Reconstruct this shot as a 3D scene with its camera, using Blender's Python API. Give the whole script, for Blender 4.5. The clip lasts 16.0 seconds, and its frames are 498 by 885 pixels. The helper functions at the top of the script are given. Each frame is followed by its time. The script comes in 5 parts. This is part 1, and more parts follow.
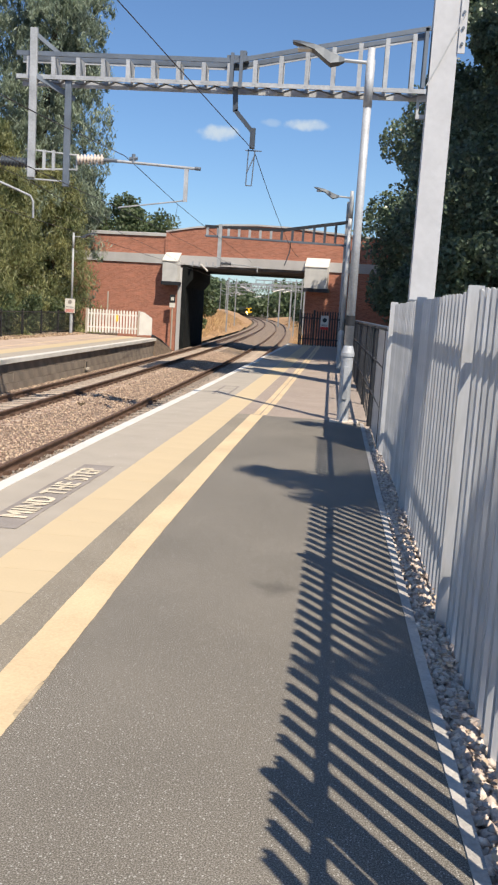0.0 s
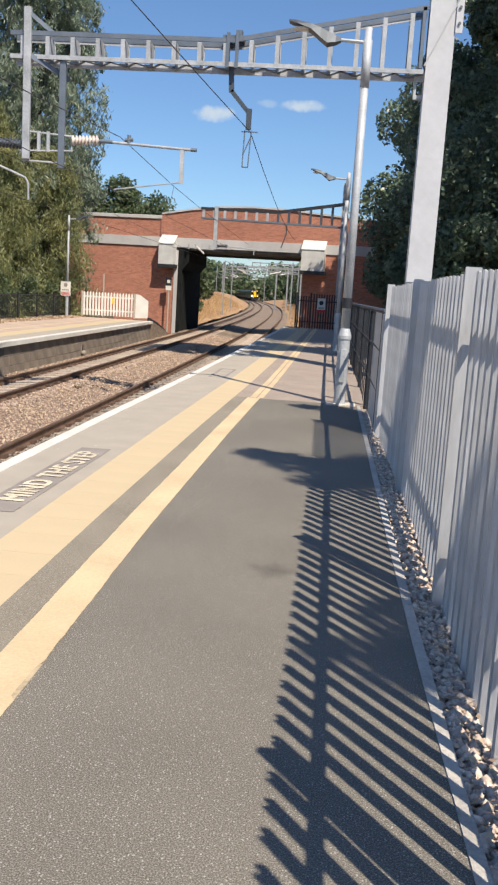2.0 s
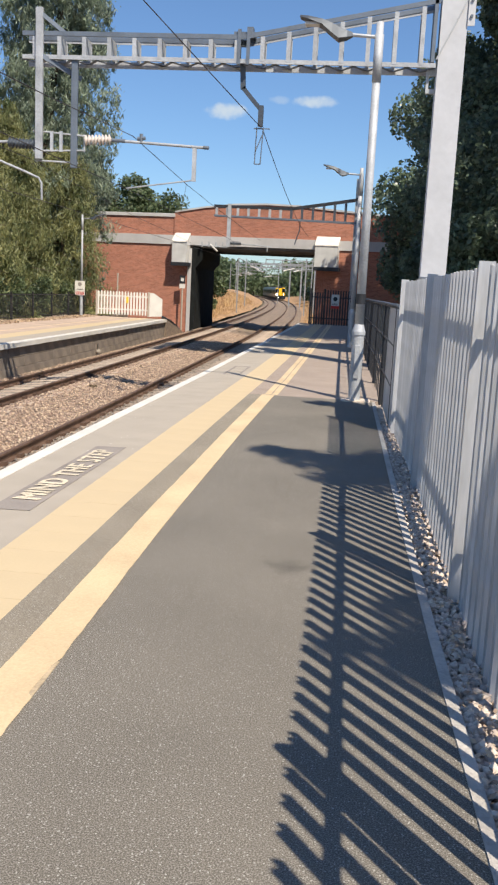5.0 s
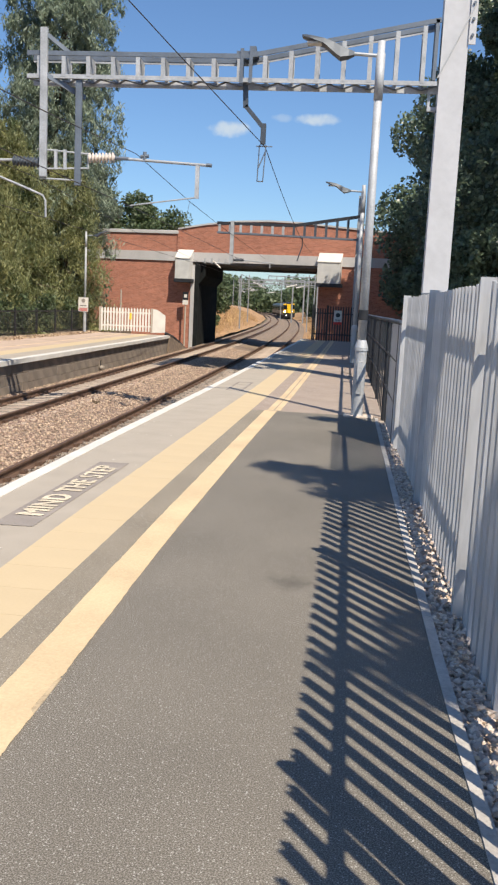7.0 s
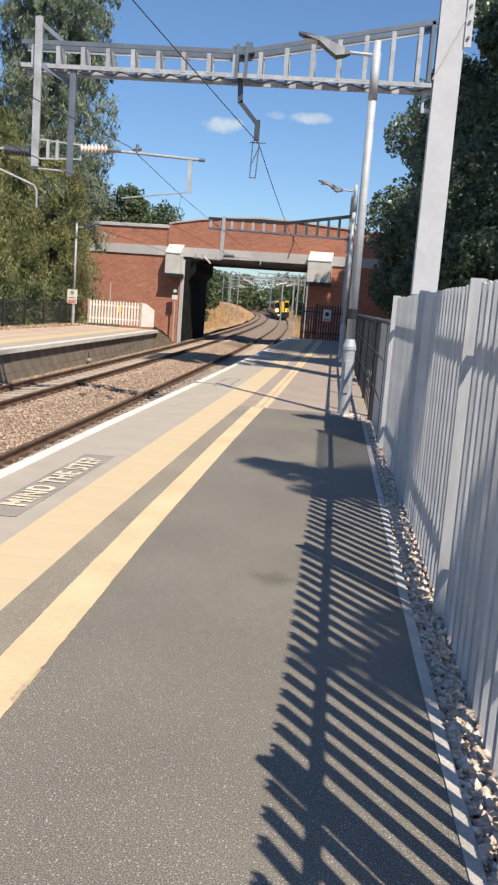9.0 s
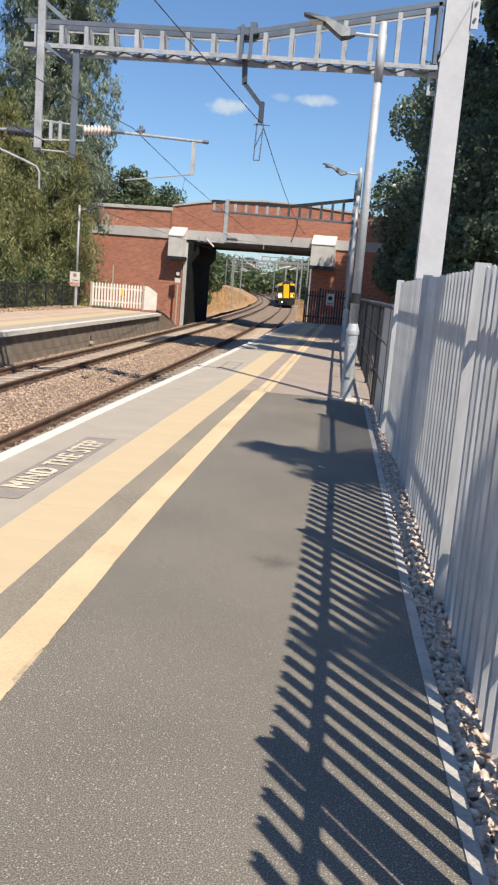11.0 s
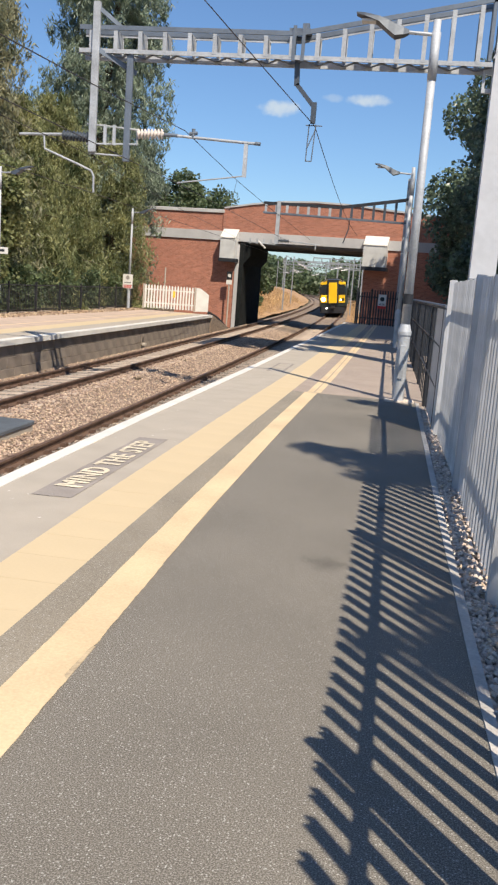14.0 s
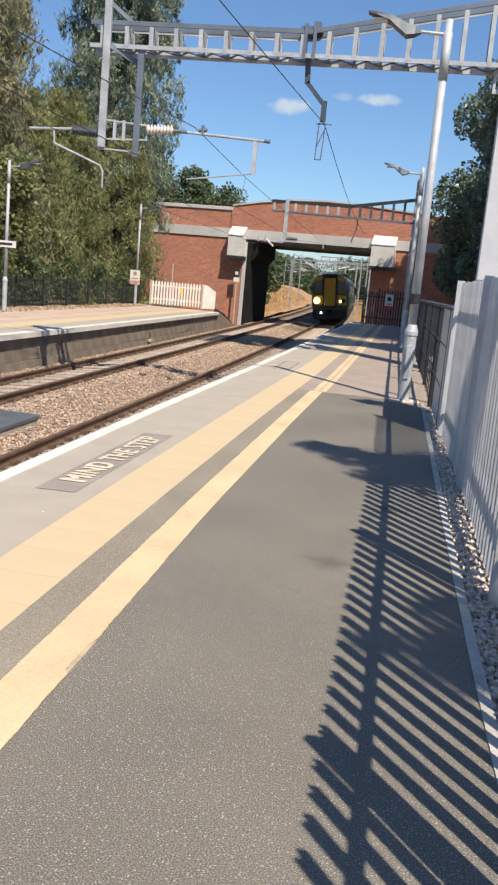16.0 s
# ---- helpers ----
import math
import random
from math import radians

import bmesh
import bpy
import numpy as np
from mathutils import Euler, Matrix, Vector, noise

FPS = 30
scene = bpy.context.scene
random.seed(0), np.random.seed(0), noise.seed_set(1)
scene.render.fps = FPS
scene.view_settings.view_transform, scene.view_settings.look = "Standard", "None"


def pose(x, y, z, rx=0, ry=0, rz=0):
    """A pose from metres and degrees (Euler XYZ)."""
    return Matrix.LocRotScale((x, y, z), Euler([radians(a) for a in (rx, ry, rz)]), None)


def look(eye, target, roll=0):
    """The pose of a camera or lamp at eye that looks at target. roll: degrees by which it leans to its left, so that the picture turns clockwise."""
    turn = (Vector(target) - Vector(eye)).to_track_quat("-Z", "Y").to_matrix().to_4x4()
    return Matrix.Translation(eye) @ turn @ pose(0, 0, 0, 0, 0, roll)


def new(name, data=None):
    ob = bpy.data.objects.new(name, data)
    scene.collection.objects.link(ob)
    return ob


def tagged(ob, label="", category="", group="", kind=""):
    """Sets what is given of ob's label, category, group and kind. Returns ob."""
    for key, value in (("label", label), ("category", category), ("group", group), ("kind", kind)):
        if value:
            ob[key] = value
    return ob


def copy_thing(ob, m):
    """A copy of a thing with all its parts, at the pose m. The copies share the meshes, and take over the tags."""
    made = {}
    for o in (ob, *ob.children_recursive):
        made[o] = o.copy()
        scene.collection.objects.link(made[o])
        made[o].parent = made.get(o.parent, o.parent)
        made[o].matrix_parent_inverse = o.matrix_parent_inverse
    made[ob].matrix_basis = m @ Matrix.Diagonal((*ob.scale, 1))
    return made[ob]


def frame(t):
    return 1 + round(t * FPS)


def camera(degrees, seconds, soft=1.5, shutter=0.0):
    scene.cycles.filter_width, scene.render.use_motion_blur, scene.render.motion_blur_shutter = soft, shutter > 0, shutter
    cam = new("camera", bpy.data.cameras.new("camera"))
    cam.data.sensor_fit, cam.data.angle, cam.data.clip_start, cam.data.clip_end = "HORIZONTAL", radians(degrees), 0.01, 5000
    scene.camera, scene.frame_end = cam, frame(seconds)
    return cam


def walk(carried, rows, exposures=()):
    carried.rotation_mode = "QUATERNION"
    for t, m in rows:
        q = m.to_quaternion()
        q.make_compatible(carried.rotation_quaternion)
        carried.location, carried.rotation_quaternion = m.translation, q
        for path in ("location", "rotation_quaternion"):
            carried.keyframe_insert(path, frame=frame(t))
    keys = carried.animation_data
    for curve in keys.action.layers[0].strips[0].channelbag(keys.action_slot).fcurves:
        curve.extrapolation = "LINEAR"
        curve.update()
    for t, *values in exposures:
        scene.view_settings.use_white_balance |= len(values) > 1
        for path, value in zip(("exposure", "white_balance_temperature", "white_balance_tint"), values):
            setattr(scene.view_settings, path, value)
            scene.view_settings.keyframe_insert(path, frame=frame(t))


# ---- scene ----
cam = camera(31.96, 16.0, 2.3)
walk(cam, [
    (0, pose(-0.000, 0.000, 1.600, 81.33, -3.58, 5.88)),
    (0.5, pose(-0.002, 0.001, 1.603, 81.22, -3.65, 5.83)),
    (1, pose(-0.002, -0.001, 1.602, 80.89, -3.61, 5.76)),
    (1.5, pose(-0.001, 0.001, 1.601, 80.57, -3.54, 5.72)),
    (2, pose(-0.001, -0.001, 1.597, 80.24, -3.52, 5.65)),
    (2.5, pose(-0.001, -0.000, 1.594, 79.94, -3.52, 5.58)),
    (3, pose(0.000, -0.004, 1.595, 79.61, -3.49, 5.54)),
    (3.5, pose(0.000, -0.000, 1.597, 79.66, -3.25, 5.77)),
    (4, pose(0.001, -0.001, 1.595, 79.92, -3.06, 6.09)),
    (4.5, pose(0.002, -0.003, 1.596, 79.85, -2.93, 6.24)),
    (5, pose(0.005, -0.005, 1.596, 80.01, -2.82, 6.55)),
    (7.5, pose(0.007, -0.009, 1.596, 81.11, -2.77, 6.77)),
    (8, pose(0.005, -0.008, 1.591, 81.01, -3.88, 6.01)),
    (10.5, pose(0.005, -0.004, 1.583, 80.20, -4.46, 6.12)),
    (11, pose(0.005, -0.007, 1.583, 79.82, -4.63, 6.24)),
    (11.5, pose(0.006, -0.008, 1.583, 80.03, -4.98, 7.62)),
    (12, pose(0.007, -0.005, 1.578, 80.25, -4.68, 8.53)),
    (12.5, pose(0.010, -0.013, 1.579, 80.56, -4.28, 9.60)),
    (13, pose(0.007, -0.013, 1.580, 80.32, -4.28, 9.72)),
    (13.5, pose(0.005, -0.011, 1.578, 79.97, -4.29, 9.65)),
    (14, pose(0.007, -0.012, 1.578, 79.66, -4.30, 9.58)),
    (14.5, pose(0.007, -0.012, 1.579, 79.67, -4.66, 9.76)),
    (15, pose(0.006, -0.012, 1.580, 79.56, -4.85, 9.88)),
    (15.5, pose(0.006, -0.013, 1.577, 79.51, -5.08, 9.96)),
    (16, pose(0.008, -0.010, 1.575, 79.48, -5.18, 10.05)),
], [(0, 0.66), (16, 0.66)])

# ---- light: clear summer sky, sun behind and to the side of the walk ----
SUN_EL = radians(52.4)
SUN_H = Vector((0.587, -0.81))
SUN_DIR = Vector((SUN_H.x * math.cos(SUN_EL), SUN_H.y * math.cos(SUN_EL), math.sin(SUN_EL)))


def make_world():
    w = bpy.data.worlds.new("world")
    scene.world = w
    w.use_nodes = True
    nt = w.node_tree
    nt.nodes.clear()
    N = nt.nodes.new
    L = nt.links.new
    sky = N("ShaderNodeTexSky")
    sky.sky_type = 'NISHITA'
    sky.sun_disc = False
    sky.sun_elevation = SUN_EL
    sky.sun_rotation = math.atan2(SUN_H.x, SUN_H.y)
    sky.air_density, sky.dust_density, sky.ozone_density = 1.0, 0.4, 4.5
    co = N("ShaderNodeTexCoord")
    sep = N("ShaderNodeSeparateXYZ")
    L(co.outputs["Generated"], sep.inputs[0])

    def m(op, a, b=None, c=None):
        n = N("ShaderNodeMath")
        n.operation = op
        for i, v in enumerate((a, b, c)):
            if v is None:
                continue
            if isinstance(v, (int, float)):
                n.inputs[i].default_value = v
            else:
                L(v, n.inputs[i])
        return n.outputs[0]
    yy = m('MAXIMUM', sep.outputs[1], 0.05)
    u, v = m('DIVIDE', sep.outputs[0], yy), m('DIVIDE', sep.outputs[2], yy)
    uv = N("ShaderNodeCombineXYZ")
    L(u, uv.inputs[0]), L(v, uv.inputs[1])
    no = N("ShaderNodeTexNoise")
    no.inputs["Scale"].default_value, no.inputs["Detail"].default_value = 55.0, 5.0
    L(uv.outputs[0], no.inputs["Vector"])
    total = None
    for cu, cv, su, sv, amp in CLOUDS:
        du = m('DIVIDE', m('SUBTRACT', u, cu), su)
        dv = m('DIVIDE', m('SUBTRACT', v, cv), sv)
        d = m('ADD', m('MULTIPLY', du, du), m('MULTIPLY', dv, dv))
        d = m('ADD', d, m('MULTIPLY', m('SUBTRACT', no.outputs[0], 0.5), 2.2))
        mr = N("ShaderNodeMapRange")
        mr.interpolation_type = 'SMOOTHSTEP'
        L(d, mr.inputs[0])
        mr.inputs[1].default_value, mr.inputs[2].default_value = 1.15, 0.1
        mr.inputs[3].default_value, mr.inputs[4].default_value = 0.0, amp
        total = mr.outputs[0] if total is None else m('MAXIMUM', total, mr.outputs[0])
    mix = N("ShaderNodeMix")
    mix.data_type = 'RGBA'
    L(total, mix.inputs[0])
    L(sky.outputs[0], mix.inputs[6])
    mix.inputs[7].default_value = (6.6, 6.4, 6.0, 1)
    tn = N("ShaderNodeMix")
    tn.data_type, tn.blend_type = 'RGBA', 'MULTIPLY'
    tn.inputs[0].default_value = 1.0
    tn.inputs[7].default_value = (0.75, 0.86, 0.97, 1)
    L(mix.outputs[2], tn.inputs[6])
    bg = N("ShaderNodeBackground")
    bg.inputs[1].default_value = 0.088
    L(tn.outputs[2], bg.inputs[0])
    out = N("ShaderNodeOutputWorld")
    L(bg.outputs[0], out.inputs[0])


CLOUDS = [(-0.149, 0.192, 0.024, 0.0095, 0.8), (-0.052, 0.205, 0.026, 0.007, 0.8), (-0.091, 0.206, 0.012, 0.005, 0.3)]
make_world()
sun_data = bpy.data.lights.new("sun", 'SUN')
sun_data.energy, sun_data.angle, sun_data.color = 4.05, radians(0.5), (1.0, 0.89, 0.74)
sun = new("sun", sun_data)
sun.matrix_world = look(tuple(SUN_DIR * 50), (0, 0, 0))

# ---- materials ----


def mat(name, color, rough=0.7, metal=0.0, var=0.25, scale=4.0, fine=60.0, bump=0.15, bscale=None, tint=None, rand=0.0, island=0.0, streak=None, alpha_spec=None, speck=0.0, stains=(), courses=False):
    """Procedural surface: base colour broken up by a coarse and a fine noise, with bump."""
    m = bpy.data.materials.new(name)
    m.use_nodes = True
    nt = m.node_tree
    bs = nt.nodes["Principled BSDF"]
    N, L = nt.nodes.new, nt.links.new
    co = N("ShaderNodeTexCoord")
    vec = co.outputs["Object"]
    if streak:
        mp = N("ShaderNodeMapping")
        mp.inputs["Scale"].default_value = streak
        L(vec, mp.inputs[0])
        vec = mp.outputs[0]
    a, b = N("ShaderNodeTexNoise"), N("ShaderNodeTexNoise")
    a.inputs["Scale"].default_value, a.inputs["Detail"].default_value = scale, 6
    b.inputs["Scale"].default_value, b.inputs["Detail"].default_value = fine, 3
    L(vec, a.inputs["Vector"]), L(vec, b.inputs["Vector"])
    ramp = N("ShaderNodeValToRGB")
    lo = tuple(c * (1 - var * 1.3) for c in color)
    hi = tuple(min(1.0, c * (1 + var)) for c in (tint or color))
    ramp.color_ramp.elements[0].position, ramp.color_ramp.elements[0].color = 0.3, (*lo, 1)
    ramp.color_ramp.elements[1].position, ramp.color_ramp.elements[1].color = 0.7, (*hi, 1)
    ad = N("ShaderNodeMath")
    ad.operation = 'MULTIPLY_ADD'
    L(b.outputs[0], ad.inputs[0])
    ad.inputs[1].default_value = 0.5
    sub = N("ShaderNodeMath")
    sub.operation = 'MULTIPLY_ADD'
    L(a.outputs[0], sub.inputs[0])
    sub.inputs[1].default_value, sub.inputs[2].default_value = 0.8, -0.15
    L(sub.outputs[0], ad.inputs[2])
    L(ad.outputs[0], ramp.inputs[0])
    col = ramp.outputs[0]
    if rand or island:
        if rand:
            src = N("ShaderNodeObjectInfo").outputs["Random"]
        else:
            src = N("ShaderNodeNewGeometry").outputs["Random Per Island"]
        amt = rand or island
        mr = N("ShaderNodeMapRange")
        L(src, mr.inputs[0])
        mr.inputs[3].default_value, mr.inputs[4].default_value = 1 - amt, 1 + amt
        hs = N("ShaderNodeHueSaturation")
        L(mr.outputs[0], hs.inputs["Value"])
        mh = N("ShaderNodeMapRange")
        L(src, mh.inputs[0])
        mh.inputs[3].default_value, mh.inputs[4].default_value = 0.5 - 0.03 * amt, 0.5 + 0.03 * amt
        L(mh.outputs[0], hs.inputs["Hue"])
        L(col, hs.inputs["Color"])
        col = hs.outputs[0]
    if courses:
        # brick courses: stretcher pattern on the x-z face
        sp3 = N("ShaderNodeSeparateXYZ")
        L(co.outputs["Object"], sp3.inputs[0])
        cm = N("ShaderNodeCombineXYZ")
        L(sp3.outputs[0], cm.inputs[0]), L(sp3.outputs[2], cm.inputs[1])
        bk = N("ShaderNodeTexBrick")
        L(cm.outputs[0], bk.inputs["Vector"])
        bk.inputs["Scale"].default_value, bk.inputs["Mortar Size"].default_value = 1.0, 0.008
        bk.inputs["Brick Width"].default_value, bk.inputs["Row Height"].default_value = 0.225, 0.075
        bk.inputs["Color1"].default_value, bk.inputs["Color2"].default_value = (1.15, 1.12, 1.1, 1), (0.74, 0.72, 0.72, 1)
        bk.inputs["Mortar"].default_value = (1.25, 1.55, 1.75, 1)
        mm = N("ShaderNodeMix")
        mm.data_type, mm.blend_type = 'RGBA', 'MULTIPLY'
        mm.inputs[0].default_value = 1.0
        L(col, mm.inputs[6]), L(bk.outputs[0], mm.inputs[7])
        col = mm.outputs[2]
    if speck:
        # pale grains of aggregate
        sp = N("ShaderNodeTexNoise")
        sp.inputs["Scale"].default_value, sp.inputs["Detail"].default_value = 190, 3
        L(vec, sp.inputs["Vector"])
        mr = N("ShaderNodeMapRange")
        L(sp.outputs[0], mr.inputs[0])
        mr.inputs[1].default_value, mr.inputs[2].default_value = 0.47, 0.76
        mr.inputs[3].default_value, mr.inputs[4].default_value = 0.0, speck
        mx = N("ShaderNodeMix")
        mx.data_type = 'RGBA'
        L(mr.outputs[0], mx.inputs[0]), L(col, mx.inputs[6])
        mx.inputs[7].default_value = (0.55, 0.52, 0.47, 1)
        col = mx.outputs[2]
        # dark binder between the grains
        mr = N("ShaderNodeMapRange")
        L(sp.outputs[0], mr.inputs[0])
        mr.inputs[1].default_value, mr.inputs[2].default_value = 0.30, 0.50
        mr.inputs[3].default_value, mr.inputs[4].default_value = speck, 0.0
        mx = N("ShaderNodeMix")
        mx.data_type = 'RGBA'
        L(mr.outputs[0], mx.inputs[0]), L(col, mx.inputs[6])
        mx.inputs[7].default_value = (0.06, 0.056, 0.05, 1)
        col = mx.outputs[2]
        # a few bright chips
        for scale, keep, size in ((80, 0.55, 0.27), (38, 0.84, 0.15)):
            ch = N("ShaderNodeTexVoronoi")
            ch.inputs["Scale"].default_value = scale
            L(vec, ch.inputs["Vector"])
            mr = N("ShaderNodeMapRange")
            L(ch.outputs["Distance"], mr.inputs[0])
            mr.inputs[1].default_value, mr.inputs[2].default_value = size * 0.6, size
            mr.inputs[3].default_value, mr.inputs[4].default_value = 0.66, 0.0
            cs = N("ShaderNodeSeparateColor")
            L(ch.outputs["Color"], cs.inputs[0])
            gt = N("ShaderNodeMath")
            gt.operation = 'GREATER_THAN'
            L(cs.outputs[0], gt.inputs[0])
            gt.inputs[1].default_value = keep
            ml = N("ShaderNodeMath")
            ml.operation = 'MULTIPLY'
            L(mr.outputs[0], ml.inputs[0]), L(gt.outputs[0], ml.inputs[1])
            mx = N("ShaderNodeMix")
            mx.data_type = 'RGBA'
            L(ml.outputs[0], mx.inputs[0]), L(col, mx.inputs[6])
            mx.inputs[7].default_value = (0.55, 0.54, 0.50, 1)
            col = mx.outputs[2]
    for sx, sy, sr in stains:
        # old oil marks with ragged outlines
        ds = N("ShaderNodeVectorMath")
        ds.operation = 'DISTANCE'
        L(co.outputs["Object"], ds.inputs[0])
        ds.inputs[1].default_value = (sx, sy, 0)
        ns = N("ShaderNodeTexNoise")
        ns.inputs["Scale"].default_value = 9.0
        L(co.outputs["Object"], ns.inputs["Vector"])
        ma = N("ShaderNodeMath")
        ma.operation = 'MULTIPLY_ADD'
        L(ns.outputs[0], ma.inputs[0])
        ma.inputs[1].default_value = 0.25
        L(ds.outputs["Value"], ma.inputs[2])
        mr = N("ShaderNodeMapRange")
        mr.interpolation_type = 'SMOOTHSTEP'
        L(ma.outputs[0], mr.inputs[0])
        mr.inputs[1].default_value, mr.inputs[2].default_value = 0.08, 0.12 + sr
        mr.inputs[3].default_value, mr.inputs[4].default_value = 0.65, 0.0
        mx = N("ShaderNodeMix")
        mx.data_type = 'RGBA'
        L(mr.outputs[0], mx.inputs[0]), L(col, mx.inputs[6])
        mx.inputs[7].default_value = (0.06, 0.055, 0.05, 1)
        col = mx.outputs[2]
    L(col, bs.inputs["Base Color"])
    bs.inputs["Roughness"].default_value, bs.inputs["Metallic"].default_value = rough, metal
    if alpha_spec is not None:
        bs.inputs["Specular IOR Level"].default_value = alpha_spec
    if bump:
        bp = N("ShaderNodeBump")
        bp.inputs["Strength"].default_value, bp.inputs["Distance"].default_value = bump, 0.02
        L(b.outputs[0], bp.inputs["Height"])
        L(bp.outputs[0], bs.inputs["Normal"])
    return m


def leaf_mat(name, color, tint, amt=0.2, rough=0.5):
    m = mat(name, color, rough, 0, 0.35, 0.7, 2.6, 0.0, tint=tint, island=amt)
    nt = m.node_tree
    bs = nt.nodes["Principled BSDF"]
    tr = nt.nodes.new("ShaderNodeBsdfTranslucent")
    mx = nt.nodes.new("ShaderNodeMixShader")
    mx.inputs[0].default_value = 0.42
    src = bs.inputs["Base Color"].links[0].from_socket
    nt.links.new(src, tr.inputs[0])
    nt.links.new(bs.outputs[0], mx.inputs[1]), nt.links.new(tr.outputs[0], mx.inputs[2])
    nt.links.new(mx.outputs[0], nt.nodes["Material Output"].inputs[0])
    return m


def glow(name, color, strength):
    m = bpy.data.materials.new(name)
    m.use_nodes = True
    bs = m.node_tree.nodes["Principled BSDF"]
    bs.inputs["Base Color"].default_value = (*color, 1)
    bs.inputs["Emission Color"].default_value = (*color, 1)
    bs.inputs["Emission Strength"].default_value = strength
    return m


M_ASPHALT = mat("asphalt", (0.160, 0.144, 0.119), 0.9, 0, 0.17, 0.8, 300, 0.12, speck=0.6, alpha_spec=0.25, stains=((-0.24, 4.92, 0.2), (0.1, 6.4, 0.2)))
M_ASPHALT_WARM = mat("brown_asphalt", (0.25, 0.215, 0.162), 0.9, 0, 0.15, 1.2, 200, 0.15, speck=0.35)
M_ASPHALT_NEW = mat("light_asphalt", (0.36, 0.287, 0.235), 0.9, 0, 0.1, 2.0, 120, 0.4, speck=0.3)
M_COPING = mat("coping_concrete", (0.41, 0.362, 0.298), 0.85, 0, 0.07, 2.5, 90, 0.25)
M_YELLOW = mat("yellow_tactile", (0.575, 0.458, 0.288), 0.8, 0, 0.025, 2.0, 50, 0.1, rand=0.01)
M_YLINE = mat("yellow_paint", (0.66, 0.505, 0.312), 0.75, 0, 0.14, 1.5, 80, 0.2)
M_YWORN = mat("worn_yellow_paint", (0.50, 0.395, 0.26), 0.8, 0, 0.25, 6, 90, 0.3)
M_WHITE = mat("white_paint", (0.68, 0.655, 0.60), 0.7, 0, 0.1, 2.0, 60, 0.15)
M_TEXTBG = mat("grey_panel_paint", (0.30, 0.265, 0.235), 0.85, 0, 0.2, 2, 80, 0.2)
M_LETTER = mat("letter_paint", (0.70, 0.61, 0.46), 0.8, 0, 0.25, 3, 80, 0.2)
M_KERB = mat("kerb_concrete", (0.49, 0.46, 0.42), 0.85, 0, 0.2, 3, 70, 0.3)
M_STONE = mat("path_stones", (0.60, 0.50, 0.42), 0.9, 0, 0.2, 12, 60, 0.3, island=0.25)
M_VERGE = mat("stony_soil", (0.40, 0.335, 0.28), 0.95, 0, 0.35, 14, 70, 0.8)
M_SOIL = mat("soil", (0.21, 0.165, 0.125), 0.95, 0, 0.4, 3, 40, 0.6)
M_BALLAST = mat("ballast_bed", (0.25, 0.19, 0.14), 0.95, 0, 0.4, 6, 28, 0.9)
M_GREYSTONE = mat("grey_ballast_stone", (0.27, 0.235, 0.20), 0.9, 0, 0.25, 9, 50, 0.3, island=0.4)
M_FARSURF = mat("pinkish_asphalt", (0.50, 0.385, 0.305), 0.9, 0, 0.14, 1.2, 90, 0.3)
M_BSTONE = mat("ballast_stone", (0.43, 0.315, 0.235), 0.9, 0, 0.25, 9, 50, 0.3, island=0.45)
M_SLEEPER = mat("sleeper_concrete", (0.41, 0.33, 0.26), 0.9, 0, 0.3, 3, 50, 0.3, rand=0.12)
M_RAIL = mat("rusty_rail", (0.16, 0.10, 0.07), 0.65, 0.3, 0.35, 3, 50, 0.25)
M_GALV = mat("galvanised_steel", (0.42, 0.44, 0.46), 0.6, 0.2, 0.2, 3, 40, 0.06, rand=0.06)
M_FENCE = mat("galvanised_pale", (0.49, 0.50, 0.515), 0.5, 0.25, 0.18, 4, 40, 0.08, rand=0.12, streak=(1, 1, 0.15))
M_MAST = mat("painted_mast", (0.53, 0.54, 0.56), 0.6, 0.1, 0.07, 1.2, 9, 0.03)
M_DARKSTEEL = mat("dark_steel", (0.035, 0.038, 0.045), 0.55, 0.3, 0.3, 4, 40, 0.1)
M_BLACK = mat("black_paint", (0.02, 0.021, 0.024), 0.5, 0.0, 0.25, 4, 40, 0.1)
M_INSUL = mat("insulator_porcelain", (0.62, 0.55, 0.50), 0.35, 0, 0.1, 4, 30, 0.02)
M_WIRE = mat("wire_copper", (0.07, 0.06, 0.06), 0.6, 0.4, 0.2, 4, 30, 0.0)
M_BRICKBED = mat("brick_mortar", (0.41, 0.172, 0.112), 0.95, 0, 0.10, 0.35, 14, 0.05, courses=True)
M_PIER = mat("pier_black_paint", (0.018, 0.02, 0.02), 0.95, 0, 0.3, 2, 20, 0.1, alpha_spec=0.1)
M_CONC = mat("bridge_concrete", (0.50, 0.49, 0.48), 0.85, 0, 0.15, 0.8, 40, 0.2, streak=(1, 1, 0.5))
M_DARKCONC = mat("shaded_soffit", (0.17, 0.155, 0.14), 0.9, 0, 0.3, 1.0, 30, 0.3)
M_BOXWHITE = mat("cable_box_paint", (0.58, 0.58, 0.56), 0.6, 0, 0.12, 2, 40, 0.05)
M_BLOCK = mat("platform_block", (0.225, 0.187, 0.152), 0.95, 0, 0.25, 2, 40, 0.3, rand=0.1)
M_BARK = mat("bark", (0.09, 0.065, 0.045), 0.95, 0, 0.4, 3, 40, 0.7, streak=(1, 1, 0.3))
M_LEAF_R = leaf_mat("sycamore_leaf", (0.115, 0.17, 0.125), (0.18, 0.235, 0.15), 0.3, 0.36)
